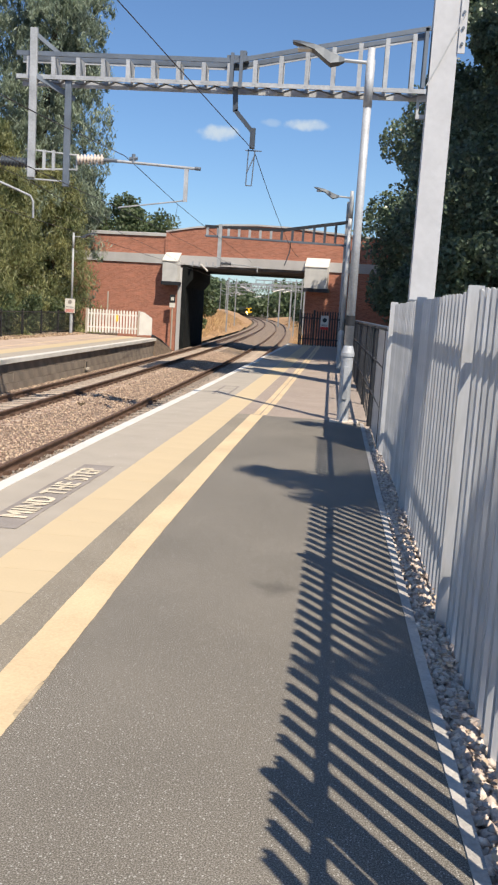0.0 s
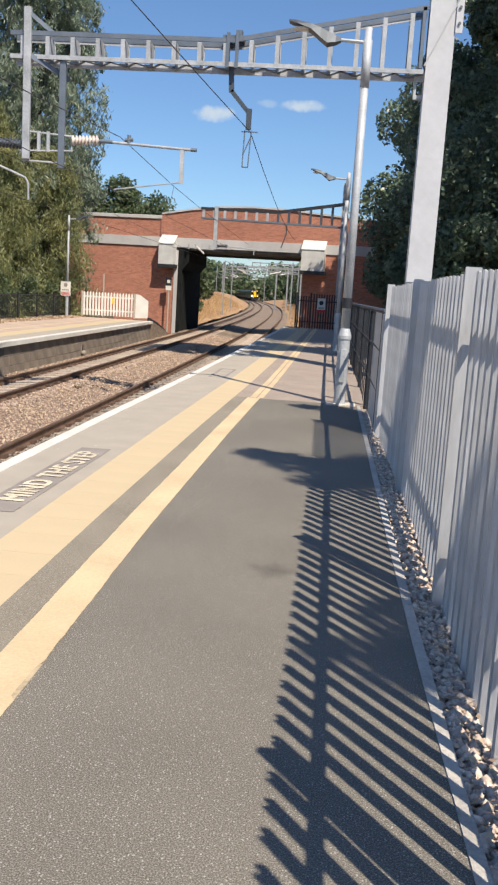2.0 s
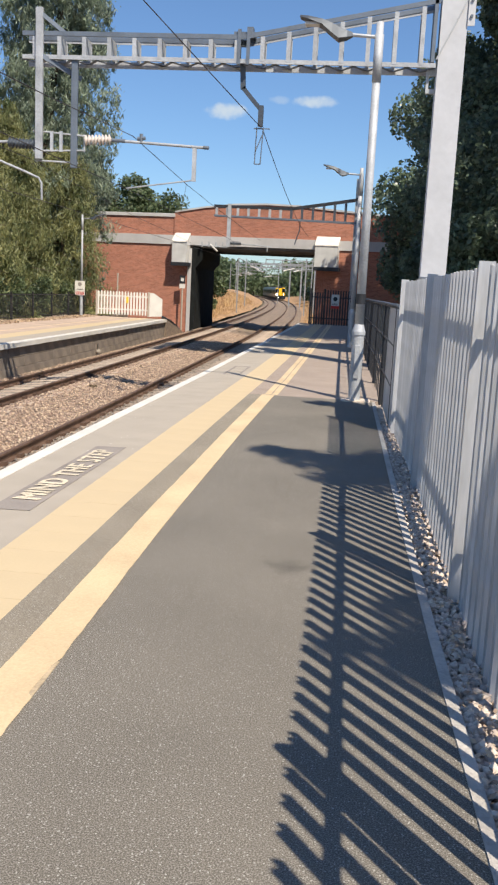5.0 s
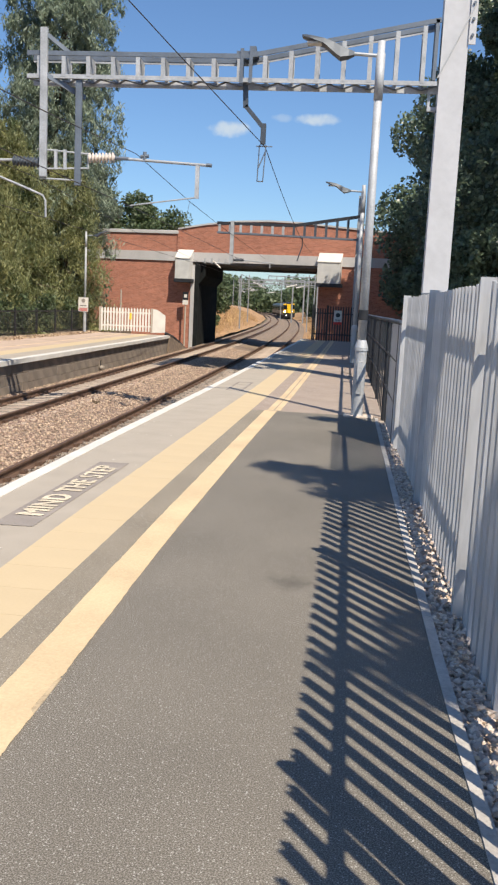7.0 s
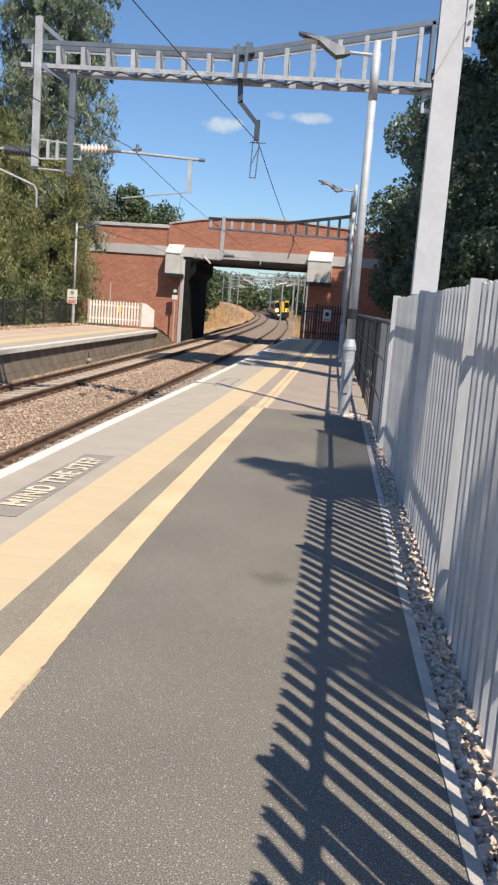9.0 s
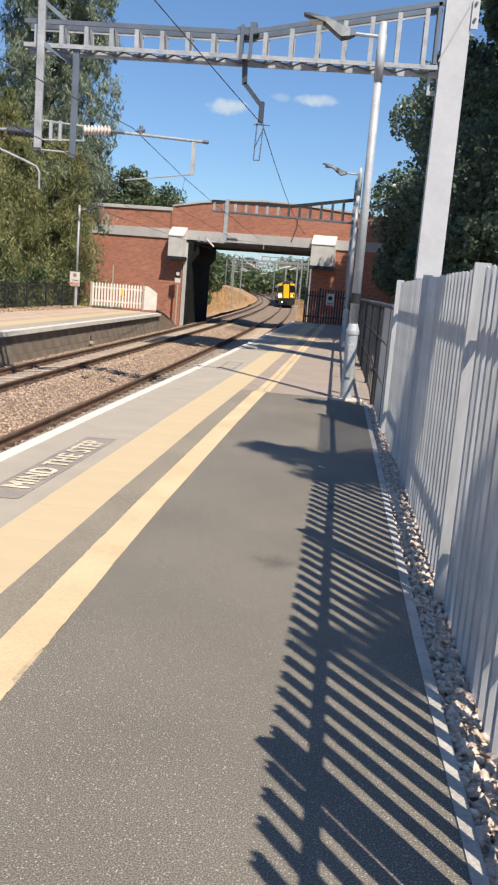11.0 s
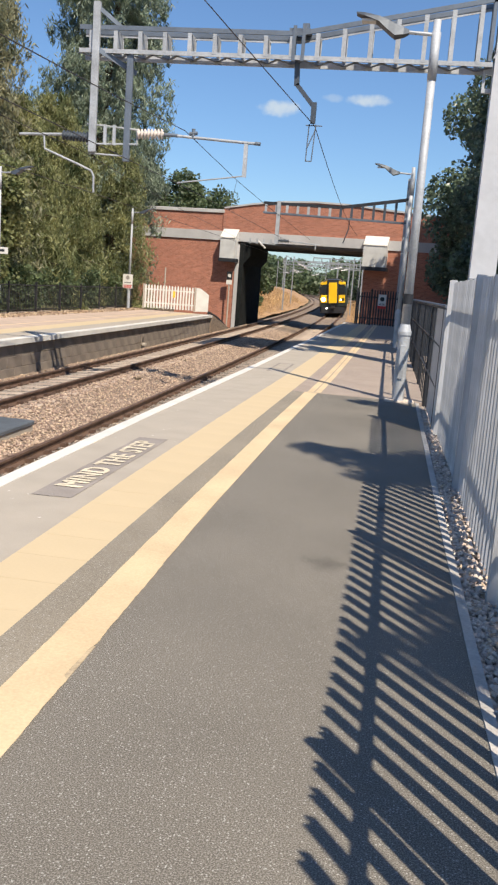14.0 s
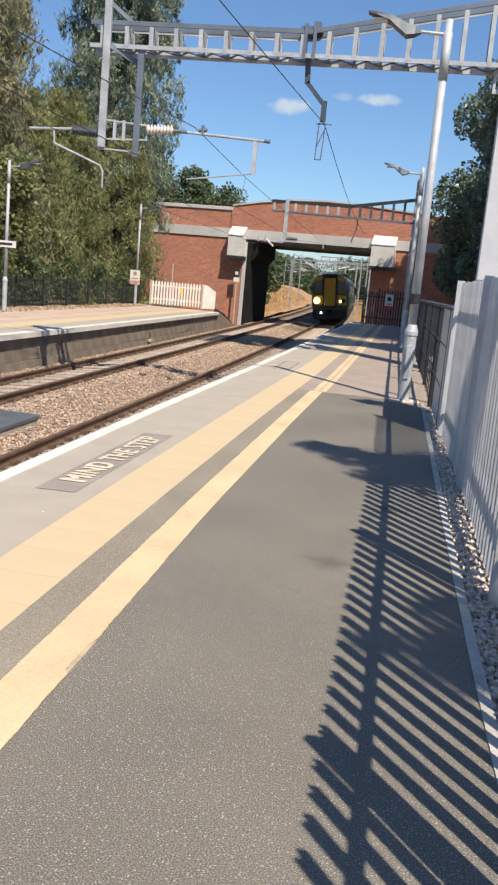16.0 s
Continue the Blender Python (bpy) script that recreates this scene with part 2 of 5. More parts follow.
M_LEAF_C = leaf_mat("cypress_spray", (0.165, 0.225, 0.14), (0.34, 0.31, 0.18))
M_LEAF_D = leaf_mat("dark_spray", (0.16, 0.235, 0.18), (0.30, 0.35, 0.25))
M_LEAF_Y = leaf_mat("light_spray", (0.14, 0.21, 0.085), (0.31, 0.305, 0.135))
M_LEAF_F = leaf_mat("far_leaf", (0.085, 0.13, 0.065), (0.14, 0.18, 0.085), 0.3)
M_DRY = mat("dry_grass", (0.40, 0.245, 0.125), 0.95, 0, 0.4, 1.3, 18, 0.8)
M_DRYBLADE = mat("dry_grass_blades", (0.46, 0.30, 0.15), 0.9, 0, 0.3, 2, 18, 0.0, island=0.4)
M_DRYLEAF = mat("fallen_leaf", (0.42, 0.31, 0.215), 0.8, 0, 0.3, 8, 40, 0.1, island=0.5)
M_GROUND = mat("ground", (0.16, 0.13, 0.085), 0.95, 0, 0.4, 0.3, 8, 0.5)
M_SHADECLUMP = mat("shade_clump", (0.13, 0.095, 0.06), 0.9, 0, 0.3, 4, 30, 0.0, island=0.4)
M_SIGNRED = mat("sign_red", (0.55, 0.03, 0.025), 0.5, 0, 0.1, 4, 30, 0.0)
M_SIGNYEL = mat("sign_yellow", (0.8, 0.5, 0.03), 0.5, 0, 0.1, 4, 30, 0.0)
M_TRAINDARK = mat("train_dark_paint", (0.022, 0.028, 0.026), 0.3, 0, 0.2, 1, 20, 0.0)
M_TRAINGREY = mat("train_grey_paint", (0.10, 0.135, 0.122), 0.4, 0, 0.15, 1, 20, 0.0)
M_TRAINYEL = mat("train_yellow_paint", (0.85, 0.50, 0.01), 0.4, 0, 0.06, 1, 20, 0.0)
M_GLASSDARK = mat("train_glass", (0.012, 0.014, 0.016), 0.08, 0, 0.1, 1, 10, 0.0)
M_HEAD = glow("headlight_glow", (1.0, 0.82, 0.5), 30.0)
M_HEADDIM = glow("marker_glow", (1.0, 0.93, 0.8), 6.0)
M_UNDER = mat("underframe", (0.035, 0.03, 0.027), 0.8, 0.2, 0.3, 2, 20, 0.1)
M_PAD = mat("track_pad_plastic", (0.10, 0.115, 0.13), 0.6, 0, 0.2, 3, 40, 0.1)
M_PINK = mat("roof_tiles_far", (0.40, 0.38, 0.36), 0.8, 0, 0.15, 1, 20, 0.1)

# ---- building helpers ----


def link(name, bm, material, parent=None, label="", smooth=False):
    me = bpy.data.meshes.new(name)
    bm.to_mesh(me)
    bm.free()
    me.materials.append(material)
    if smooth:
        for p in me.polygons:
            p.use_smooth = True
    ob = new(name, me)
    if parent:
        ob.parent = parent
    if label:
        ob["label"] = label
    return ob


def part(name, bm, material, parent, label="", smooth=False):
    return link(name, bm, material, parent, label, smooth)


def share(name, mesh, parent, loc, rz=0.0):
    ob = new(name, mesh)
    ob.parent = parent
    ob.location = loc
    ob.rotation_euler = (0, 0, rz)
    return ob


def thing(name, loc, label, category, group="", kind="", rz=0.0):
    ob = new(name)
    ob.location = loc
    ob.rotation_euler = (0, 0, rz)
    return tagged(ob, label, category, group, kind)


def B(*boxes, bevel=0.0):
    """A bmesh of boxes (x0, x1, y0, y1, z0, z1)."""
    bm = bmesh.new()
    for x0, x1, y0, y1, z0, z1 in boxes:
        bmesh.ops.create_cube(bm, size=1, matrix=Matrix.Translation(((x0 + x1) / 2, (y0 + y1) / 2, (z0 + z1) / 2)) @ Matrix.Diagonal((x1 - x0, y1 - y0, z1 - z0, 1)))
    if bevel:
        bmesh.ops.bevel(bm, geom=bm.edges[:], offset=bevel, segments=1, affect='EDGES')
    return bm


def rod(bm, p, q, r0, r1=None, n=8):
    """A tapered round bar from p to q."""
    p, q = Vector(p), Vector(q)
    d = q - p
    m = Matrix.Translation((p + q) / 2) @ d.to_track_quat('Z', 'Y').to_matrix().to_4x4()
    bmesh.ops.create_cone(bm, cap_ends=True, segments=n, radius1=r0, radius2=r0 if r1 is None else r1, depth=d.length, matrix=m)
    return bm


def beam(bm, p, q, w, h):
    """A rectangular bar from p to q, w wide and h high."""
    p, q = Vector(p), Vector(q)
    d = q - p
    up = 'Y' if abs(d.normalized().z) < 0.9 else 'X'
    m = Matrix.Translation((p + q) / 2) @ d.to_track_quat('Z', up).to_matrix().to_4x4()
    bmesh.ops.create_cube(bm, size=1, matrix=m @ Matrix.Diagonal((w, h, d.length, 1)))
    return bm


def rods(segs, r, n=6):
    bm = bmesh.new()
    for p, q in segs:
        rod(bm, p, q, r, r, n)
    return bm


def tube(pts, r, n=6):
    """One bent round bar through the points."""
    pts = [Vector(p) for p in pts]
    sec = []
    for i, p in enumerate(pts):
        d = (pts[min(i + 1, len(pts) - 1)] - pts[max(i - 1, 0)]).normalized()
        a = d.cross(Vector((0, 0, 1)) if abs(d.z) < 0.9 else Vector((1, 0, 0))).normalized()
        b = d.cross(a)
        sec.append([p + a * r * math.cos(2 * math.pi * k / n) + b * r * math.sin(2 * math.pi * k / n) for k in range(n)])
    return sweep(sec)


def lathe(profile, n=16):
    """Turned shape from (radius, z) pairs."""
    bm = bmesh.new()
    rings = []
    for r, z in profile:
        rings.append([bm.verts.new((r * math.cos(2 * math.pi * i / n), r * math.sin(2 * math.pi * i / n), z)) for i in range(n)])
    for a, b in zip(rings, rings[1:]):
        for i in range(n):
            bm.faces.new((a[i], a[(i + 1) % n], b[(i + 1) % n], b[i]))
    bm.faces.new(rings[-1])
    bm.faces.new(rings[0][::-1])
    return bm


def sweep(sections, closed=True, cap=True):
    """Skin through equal lists of points."""
    bm = bmesh.new()
    rows = [[bm.verts.new(p) for p in s] for s in sections]
    n = len(rows[0])
    for a, b in zip(rows, rows[1:]):
        for i in range(n if closed else n - 1):
            bm.faces.new((a[i], a[(i + 1) % n], b[(i + 1) % n], b[i]))
    if closed and cap:
        bm.faces.new(rows[0][::-1])
        bm.faces.new(rows[-1])
    bmesh.ops.recalc_face_normals(bm, faces=bm.faces[:])
    return bm


def raw(name, verts, faces, material, parent=None, label=""):
    me = bpy.data.meshes.new(name)
    me.from_pydata([tuple(v) for v in verts], [], faces)
    me.materials.append(material)
    ob = new(name, me)
    if parent:
        ob.parent = parent
    if label:
        ob["label"] = label
    return ob


def quads(name, pts, material, parent=None, label=""):
    """Many loose quads from an (n, 4, 3) array."""
    n = len(pts)
    me = bpy.data.meshes.new(name)
    me.vertices.add(n * 4)
    me.vertices.foreach_set("co", np.asarray(pts, dtype=np.float32).ravel())
    me.loops.add(n * 4)
    me.loops.foreach_set("vertex_index", np.arange(n * 4, dtype=np.int32))
    me.polygons.add(n)
    me.polygons.foreach_set("loop_start", np.arange(0, n * 4, 4, dtype=np.int32))
    me.polygons.foreach_set("loop_total", np.full(n, 4, dtype=np.int32))
    me.update()
    me.validate()
    me.materials.append(material)
    ob = new(name, me)
    if parent:
        ob.parent = parent
    if label:
        ob["label"] = label
    return ob

# ---- plan ----
EDGE = [(-6, 0.0), (6, 0.0), (10, 0.03), (16, 0.12), (28, 0.21), (46, 0.27)]


def shift(y):
    """Sideways drift of the platform's lines along its length."""
    return float(np.interp(y, [a for a, _ in EDGE], [b for _, b in EDGE]))


def track_x(y):
    """Centre line of the nearer track: a long left-hand curve."""
    return -4.17 - 2.55e-4 * y * y


def track_turn(y):
    return math.atan(5.1e-4 * y)


def fence_x(y):
    return float(np.interp(y, [-6, 7.5, 10.5], [0.725, 0.69, 0.638]))


def kerb_x(y):
    return float(np.interp(y, [-6, 2.4, 3.5, 5.3, 9.3, 13.2], [0.62, 0.515, 0.492, 0.472, 0.45, 0.437]))


FAR_Z = -0.18
ys_plat = [-6, -2, 0, 2, 4, 6, 8, 10, 12, 14, 16, 19, 22, 25, 28, 32, 36, 40, 44, 46]


def strip(name, x0, x1, z0, z1, material, parent=None, y0=-6.0, y1=46.0, label="", follow=shift):
    ys = [y0] + [y for y in ys_plat if y0 < y < y1] + [y1]
    sec = []
    for y in ys:
        s = follow(y)
        sec.append([(x0 + s, y, z0), (x1 + s, y, z0), (x1 + s, y, z1), (x0 + s, y, z1)])
    return link(name, sweep(sec), material, parent, label)


def track_strip(name, prof, material, ys, parent=None, label=""):
    """A closed profile (u, z), u across from the nearer track's centre, carried along the curve."""
    sec = []
    for y in ys:
        a = track_turn(y)
        sec.append([(track_x(y) + u * math.cos(a), y + u * math.sin(a) * 1.0, z) for u, z in prof])
    return link(name, sweep(sec), material, parent, label)


# ---- ground ----
bm = bmesh.new()
bmesh.ops.create_grid(bm, x_segments=40, y_segments=40, size=3000, matrix=Matrix.Translation((0, 0, -1.35)))
tagged(link("ground", bm, M_GROUND), "dry earth and scrub ground reaching the horizon", "ground", kind="structure")
bm = B((-0.1, 400, -60, 53.5, -1.3, -0.06))
tagged(link("ground", bm, M_SOIL), "bare soil verge behind the grey steel fence", "ground", kind="structure")
bm = B((-400, -13.9, -60, 54.5, -1.3, -0.22))
tagged(link("ground", bm, M_SOIL), "shaded soil below trees behind the far platform", "ground", kind="structure")

# ---- nearer platform ----
plat = thing("platform_near", (0, 0, 0), "asphalt station platform with yellow tactile band and white edge line", "platform", kind="structure")
strip("wall", -2.72, -0.11, -1.3, -0.10, M_BLOCK, plat, label="dark platform wall")
strip("coping", -2.80, -1.955, -0.10, 0.0, M_COPING, plat, label="pale concrete coping")
strip("edge_line", -2.803, -2.675, -0.06, 0.005, M_WHITE, plat, label="white painted edge line")
link("surface", sweep([[(-1.53 + shift(y), y, -0.1), (kerb_x(y) + 0.01, y, -0.1), (kerb_x(y) + 0.01, y, 0), (-1.53 + shift(y), y, 0)] for y in (-6, 0, 2, 3, 4, 6, 8, 10, 12, 13.35)]), M_ASPHALT, plat, "dark grey asphalt")
strip("surface", -1.53, -1.25, -0.1, 0.002, M_ASPHALT_WARM, plat, y1=13.3, label="browner asphalt strip beside the tactile slabs")
strip("surface", -1.53, 0.46, -0.10, 0.0, M_ASPHALT_NEW, plat, y0=13.35, label="paler newer asphalt")
strip("tactile_bed", -1.955, -1.53, -0.10, -0.012, M_TEXTBG, plat)

random.seed(4)


def painted_line(name, x0, x1, y0, y1, z, material, parent, rough_edge=0.008, step=0.06, wide=0.0, notch=()):
    bm = bmesh.new()
    prev = None
    y = y0
    while y <= y1 + 1e-6:
        s = shift(y)
        wa, wb = (noise.noise((y * 0.7, q, 0)) * 1.2 + noise.noise((y * 4.0, q, 5)) * 0.7 + random.uniform(-0.35, 0.35) for q in (x0 * 9, x1 * 9))
        a = bm.verts.new((x0 + s + wa * rough_edge, y, z))
        xe = x1 + wide * min(1.0, max(0.0, (5.6 - y) / 2.6))
        for n0, n1, deep in notch:
            if n0 < y < n1:
                xe -= deep * min(1.0, (y - n0) / 0.03) * (1 - 0.5 * (y - n0) / (n1 - n0))
        b = bm.verts.new((xe + s + wb * rough_edge, y, z))
        c = bm.verts.new((x0 + s, y, z - 0.004))
        d = bm.verts.new((x1 + s, y, z - 0.004))
        if prev:
            bm.faces.new((prev[0], prev[1], b, a))
            bm.faces.new((prev[1], prev[3], d, b))
            bm.faces.new((prev[2], prev[0], a, c))
        prev = (a, b, c, d)
        y += step
    bmesh.ops.recalc_face_normals(bm, faces=bm.faces[:])
    return part(name, bm, material, parent)


painted_line("safety_line", -1.325, -1.135, -5.5, 13.35, 0.006, M_YLINE, plat, 0.0055, 0.04, 0.027, ((3.02, 3.36, 0.028),))
painted_line("worn_paint", -1.20, -1.112, 3.0, 3.38, 0.0045, M_YWORN, plat, 0.006, 0.03)
painted_line("safety_line", -1.29, -1.20, 13.4, 45.5, 0.004, M_YLINE, plat, 0.006)
painted_line("safety_line", -1.18, -1.09, 13.4, 45.5, 0.004, M_YLINE, plat, 0.006)

# access cover in the coping, drawn by its frame
bm = B((-2.36, -2.04, 16.2, 16.25, -0.01, 0.006), (-2.36, -2.04, 18.05, 18.1, -0.01, 0.006), (-2.36, -2.32, 16.25, 18.05, -0.01, 0.006), (-2.08, -2.04, 16.25, 18.05, -0.01, 0.006))
bmesh.ops.translate(bm, verts=bm.verts[:], vec=(0.08, 0, 0))
part("cover_frame", bm, M_TEXTBG, plat, "dark frame of an access cover")

part("cover_plate", B((-2.235, -2.005, 16.28, 16.85, -0.008, 0.004), (-2.235, -2.005, 16.9, 17.42, -0.008, 0.004), (-2.235, -2.005, 17.47, 18.02, -0.008, 0.004)), M_COPING, plat, "pale plates of an access cover")

# pale flecks of litter and droppings on the slabs
rng = np.random.default_rng(51)
fy = 4.5 + 26 * rng.random(70) ** 1.3
c = np.stack([rng.uniform(-2.62, -2.0, 70), fy, np.full(70, 0.004)], 1)
fa = rng.uniform(0, 6.283, 70)
e1 = np.stack([np.cos(fa), np.sin(fa), 0 * fa], 1) * rng.uniform(0.006, 0.022, (70, 1))
e2 = np.stack([-np.sin(fa), np.cos(fa), 0 * fa], 1) * rng.uniform(0.004, 0.012, (70, 1))
PLATFORM_FLECKS = np.stack([c - e1, c + e2, c + e1, c - e2], 1)

# painted panel with lettering
bm = bmesh.new()
bm.faces.new([bm.verts.new(p) for p in ((-2.40, 5.66, 0.004), (-2.11, 5.68, 0.004), (-2.08, 8.24, 0.004), (-2.37, 8.22, 0.004))])
part("letter_panel", bm, M_TEXTBG, plat, "dark grey painted panel")
cu = bpy.data.curves.new("lettering", 'FONT')
cu.body = "MIND THE STEP"
cu.size, cu.space_character, cu.extrude, cu.align_x, cu.align_y = 0.3, 1.08, 0.0, 'CENTER', 'CENTER'
tmp = new("tmp", cu)
bpy.context.view_layer.update()
me = bpy.data.meshes.new_from_object(tmp.evaluated_get(bpy.context.evaluated_depsgraph_get()))
bpy.data.objects.remove(tmp)
xs = [v.co.x for v in me.vertices]
yv = [v.co.y for v in me.vertices]
sx, sy = 2.03 / (max(xs) - min(xs)), 0.20 / (max(yv) - min(yv))
mx, my = (max(xs) + min(xs)) / 2, (max(yv) + min(yv)) / 2
for v in me.vertices:
    a, b = (v.co.x - mx) * sx, (v.co.y - my) * sy
    v.co = (-2.235 - b + a * 0.012, 6.99 + a, 0.008)
verts, faces = [tuple(v.co) for v in me.vertices], [tuple(p.vertices) for p in me.polygons]
n = len(verts)
bold = ((0, 0, 0), (0.005, 0.016, 0.0012), (-0.005, -0.016, 0.0024))
me = bpy.data.meshes.new("lettering")
me.from_pydata([(x + dx, y + dy, z + dz) for dx, dy, dz in bold for x, y, z in verts], [], [tuple(i + k * n for i in f) for k in range(3) for f in faces])
me.materials.append(M_LETTER)
ob = new("lettering", me)
ob.parent = plat
ob["label"] = "pale lettering MIND THE STEP"

tagged(quads("litter", PLATFORM_FLECKS, M_WHITE), "small pale flecks of litter on the platform", "litter", kind="stuff")

# edging kerb and the stony strip under the fence
kerb = strip("kerb", 0.0, 0.05, -0.15, 0.007, M_KERB, None, y0=-6, y1=13.2, follow=kerb_x)
tagged(kerb, "narrow pale concrete edging kerb beside the asphalt", "kerb", kind="structure")
strip_ground = strip("verge", 0.40, 1.2, -0.3, -0.03, M_VERGE, None, y0=-6, y1=46, follow=lambda y: 0.05 - 0.0085 * min(y, 13))
strip_ground.location.z = -0.025
tagged(strip_ground, "brown soil strip with stones and dead leaves", "verge", kind="structure")


def stones(name, n, place, r0, r1, material, flat=0.7, seed=1):
    """Many small angular stones in one mesh; place(rng, n) gives (n, 3) centres."""
    rng = np.random.default_rng(seed)
    c = place(rng, n)
    r = rng.uniform(r0, r1, (n, 1))
    base = np.array([(1, 0, 0), (0, 1, 0), (-1, 0, 0), (0, -1, 0), (0.2, 0.1, 1), (0, 0, -1)], float)
    v = base[None] * rng.uniform(0.6, 1.25, (n, 6, 1)) * r[:, None]
    v[:, :, 2] *= flat
    a = rng.uniform(0, 6.283, n)
    ca, sa = np.cos(a)[:, None], np.sin(a)[:, None]
    x, y = v[:, :, 0] * ca - v[:, :, 1] * sa, v[:, :, 0] * sa + v[:, :, 1] * ca
    v = np.stack([x, y, v[:, :, 2] + rng.uniform(-0.4, 0.4, (n, 1)) * x], -1) + c[:, None]
    tri = np.array([(0, 1, 4), (1, 2, 4), (2, 3, 4), (3, 0, 4), (1, 0, 5), (2, 1, 5), (3, 2, 5), (0, 3, 5)])
    f = (tri[None] + (np.arange(n) * 6)[:, None, None]).reshape(-1, 3)
    me = bpy.data.meshes.new(name)
    nv, nf = n * 6, n * 8
    me.vertices.add(nv), me.vertices.foreach_set("co", v.astype(np.float32).ravel())
    me.loops.add(nf * 3), me.loops.foreach_set("vertex_index", f.astype(np.int32).ravel())
    me.polygons.add(nf), me.polygons.foreach_set("loop_start", np.arange(0, nf * 3, 3, dtype=np.int32)), me.polygons.foreach_set("loop_total", np.full(nf, 3, dtype=np.int32))
    me.update()
    me.materials.append(material)
    return new(name, me)


def verge_place(rng, n):
    y = 1.2 + 11.5 * rng.random(n) ** 1.4
    x = np.interp(y, [2.4, 3.5, 5.3, 9.3, 13.2], [0.57, 0.547, 0.527, 0.505, 0.49]) + np.where(rng.random(n) < 0.62, 0.13 * rng.random(n), 0.15 + 0.13 * rng.random(n))
    return np.stack([x, y, rng.uniform(-0.035, 0.0, n)], 1)


tagged(stones("gravel", 9000, verge_place, 0.008, 0.034, M_STONE, 0.7, 3), "loose brown stones along the fence foot", "gravel", kind="stuff")
rng = np.random.default_rng(8)
n = 850
c = verge_place(rng, n) + [0, 0, 0.035]
a = rng.uniform(0, 6.283, n)
e1 = np.stack([np.cos(a), np.sin(a), rng.uniform(-0.4, 0.4, n)], 1) * rng.uniform(0.010, 0.024, (n, 1))
e2 = np.stack([-np.sin(a), np.cos(a), rng.uniform(-0.4, 0.4, n)], 1) * rng.uniform(0.005, 0.014, (n, 1))
tagged(quads("dead_leaves", np.stack([c - e1, c + e2, c + e1, c - e2], 1), M_DRYLEAF), "scattered dry brown leaves on the stones", "leaves", kind="stuff")

# ---- tracks ----
ys_track = list(range(-6, 60, 3)) + list(range(60, 200, 6)) + list(range(200, 520, 14))
BED = [(1.40, -1.3), (1.40, -1.08), (0.85, -1.03), (0, -1.095), (-0.85, -1.14), (-1.6, -1.07), (-2.05, -0.985), (-2.45, -0.975), (-2.72, -1.08), (-3.4, -1.12), (-4.1, -1.17), (-4.3, -1.16), (-4.9, -1.12), (-4.9, -1.3)]
bed = track_strip("ballast_bed", BED, M_BALLAST, ys_track)
tagged(bed, "brown stone ballast bed under two tracks", "ballast", kind="structure")


def bed_z(u):
    us = [p[0] for p in BED[1:-1]][::-1]
    zs = [p[1] for p in BED[1:-1]][::-1]
    return np.interp(u, us, zs)


def ballast_place(rng, n):
    y = 7.5 + 44 * rng.random(n) ** 1.5
    u = rng.uniform(-4.85, -0.72, n)
    four_foot = (u < -2.7) & (u > -4.1) & (rng.random(n) < 0.8)
    u = np.where(four_foot, -2.7 + 1.9 * rng.random(n), u)
    x = -4.17 - 2.55e-4 * y * y + u
    return np.stack([x, y, bed_z(u) + rng.uniform(-0.02, 0.025, n)], 1)


tagged(stones("ballast_stones", 52000, ballast_place, 0.016, 0.038, M_BSTONE, 0.75, 5), "loose sunlit brown ballast stones", "ballast", kind="stuff")

def grey_place(rng, n):
    y = 9 + 36 * rng.random(n) ** 1.4
    u = rng.uniform(-0.66, 0.35, n)
    return np.stack([-4.17 - 2.55e-4 * y * y + u, y, bed_z(u) + rng.uniform(-0.02, 0.03, n)], 1)


tagged(stones("ballast_stones", 9000, grey_place, 0.016, 0.036, M_GREYSTONE, 0.75, 15), "greyer ballast stones inside the nearer track", "ballast", kind="stuff")

def gap_place(rng, n):
    y = 6.53 + 0.66 * rng.integers(0, 62, n) + rng.uniform(-0.18, 0.18, n)
    u = rng.uniform(-4.08, -2.72, n)
    return np.stack([-4.17 - 2.55e-4 * y * y + u, y, -1.088 + (u + 3.4) * 0.0836 + rng.uniform(-0.01, 0.008, n)], 1)


tagged(stones("ballast_stones", 16000, gap_place, 0.016, 0.034, M_GREYSTONE, 0.7, 25), "dark ballast stones between the farther sleepers", "ballast", kind="stuff")

RAILP = [(-0.07, -0.16), (0.07, -0.16), (0.07, -0.145), (0.012, -0.115), (0.012, -0.045), (0.035, -0.035), (0.035, -0.003), (0.025, 0.0), (-0.025, 0.0), (-0.035, -0.003), (-0.035, -0.035), (-0.012, -0.045), (-0.012, -0.115), (-0.07, -0.145)]


def sleeper_mesh():
    bm = B((-1.25, 1.25, -0.13, 0.13, -0.2, 0.0), bevel=0.02)
    me = bpy.data.meshes.new("sleeper")
    bm.to_mesh(me)
    bm.free()
    me.materials.append(M_SLEEPER)
    return me


def clip_mesh():
    bm = bmesh.new()
    for s in (-0.7175, 0.7175):
        for d in (-0.1, 0.1):
            bmesh.ops.create_cube(bm, size=1, matrix=Matrix.Translation((s + d, 0, 0.035)) @ Matrix.Diagonal((0.085, 0.11, 0.06, 1)))
    me = bpy.data.meshes.new("rail_clips")
    bm.to_mesh(me)
    bm.free()
    me.materials.append(M_RAIL)
    return me


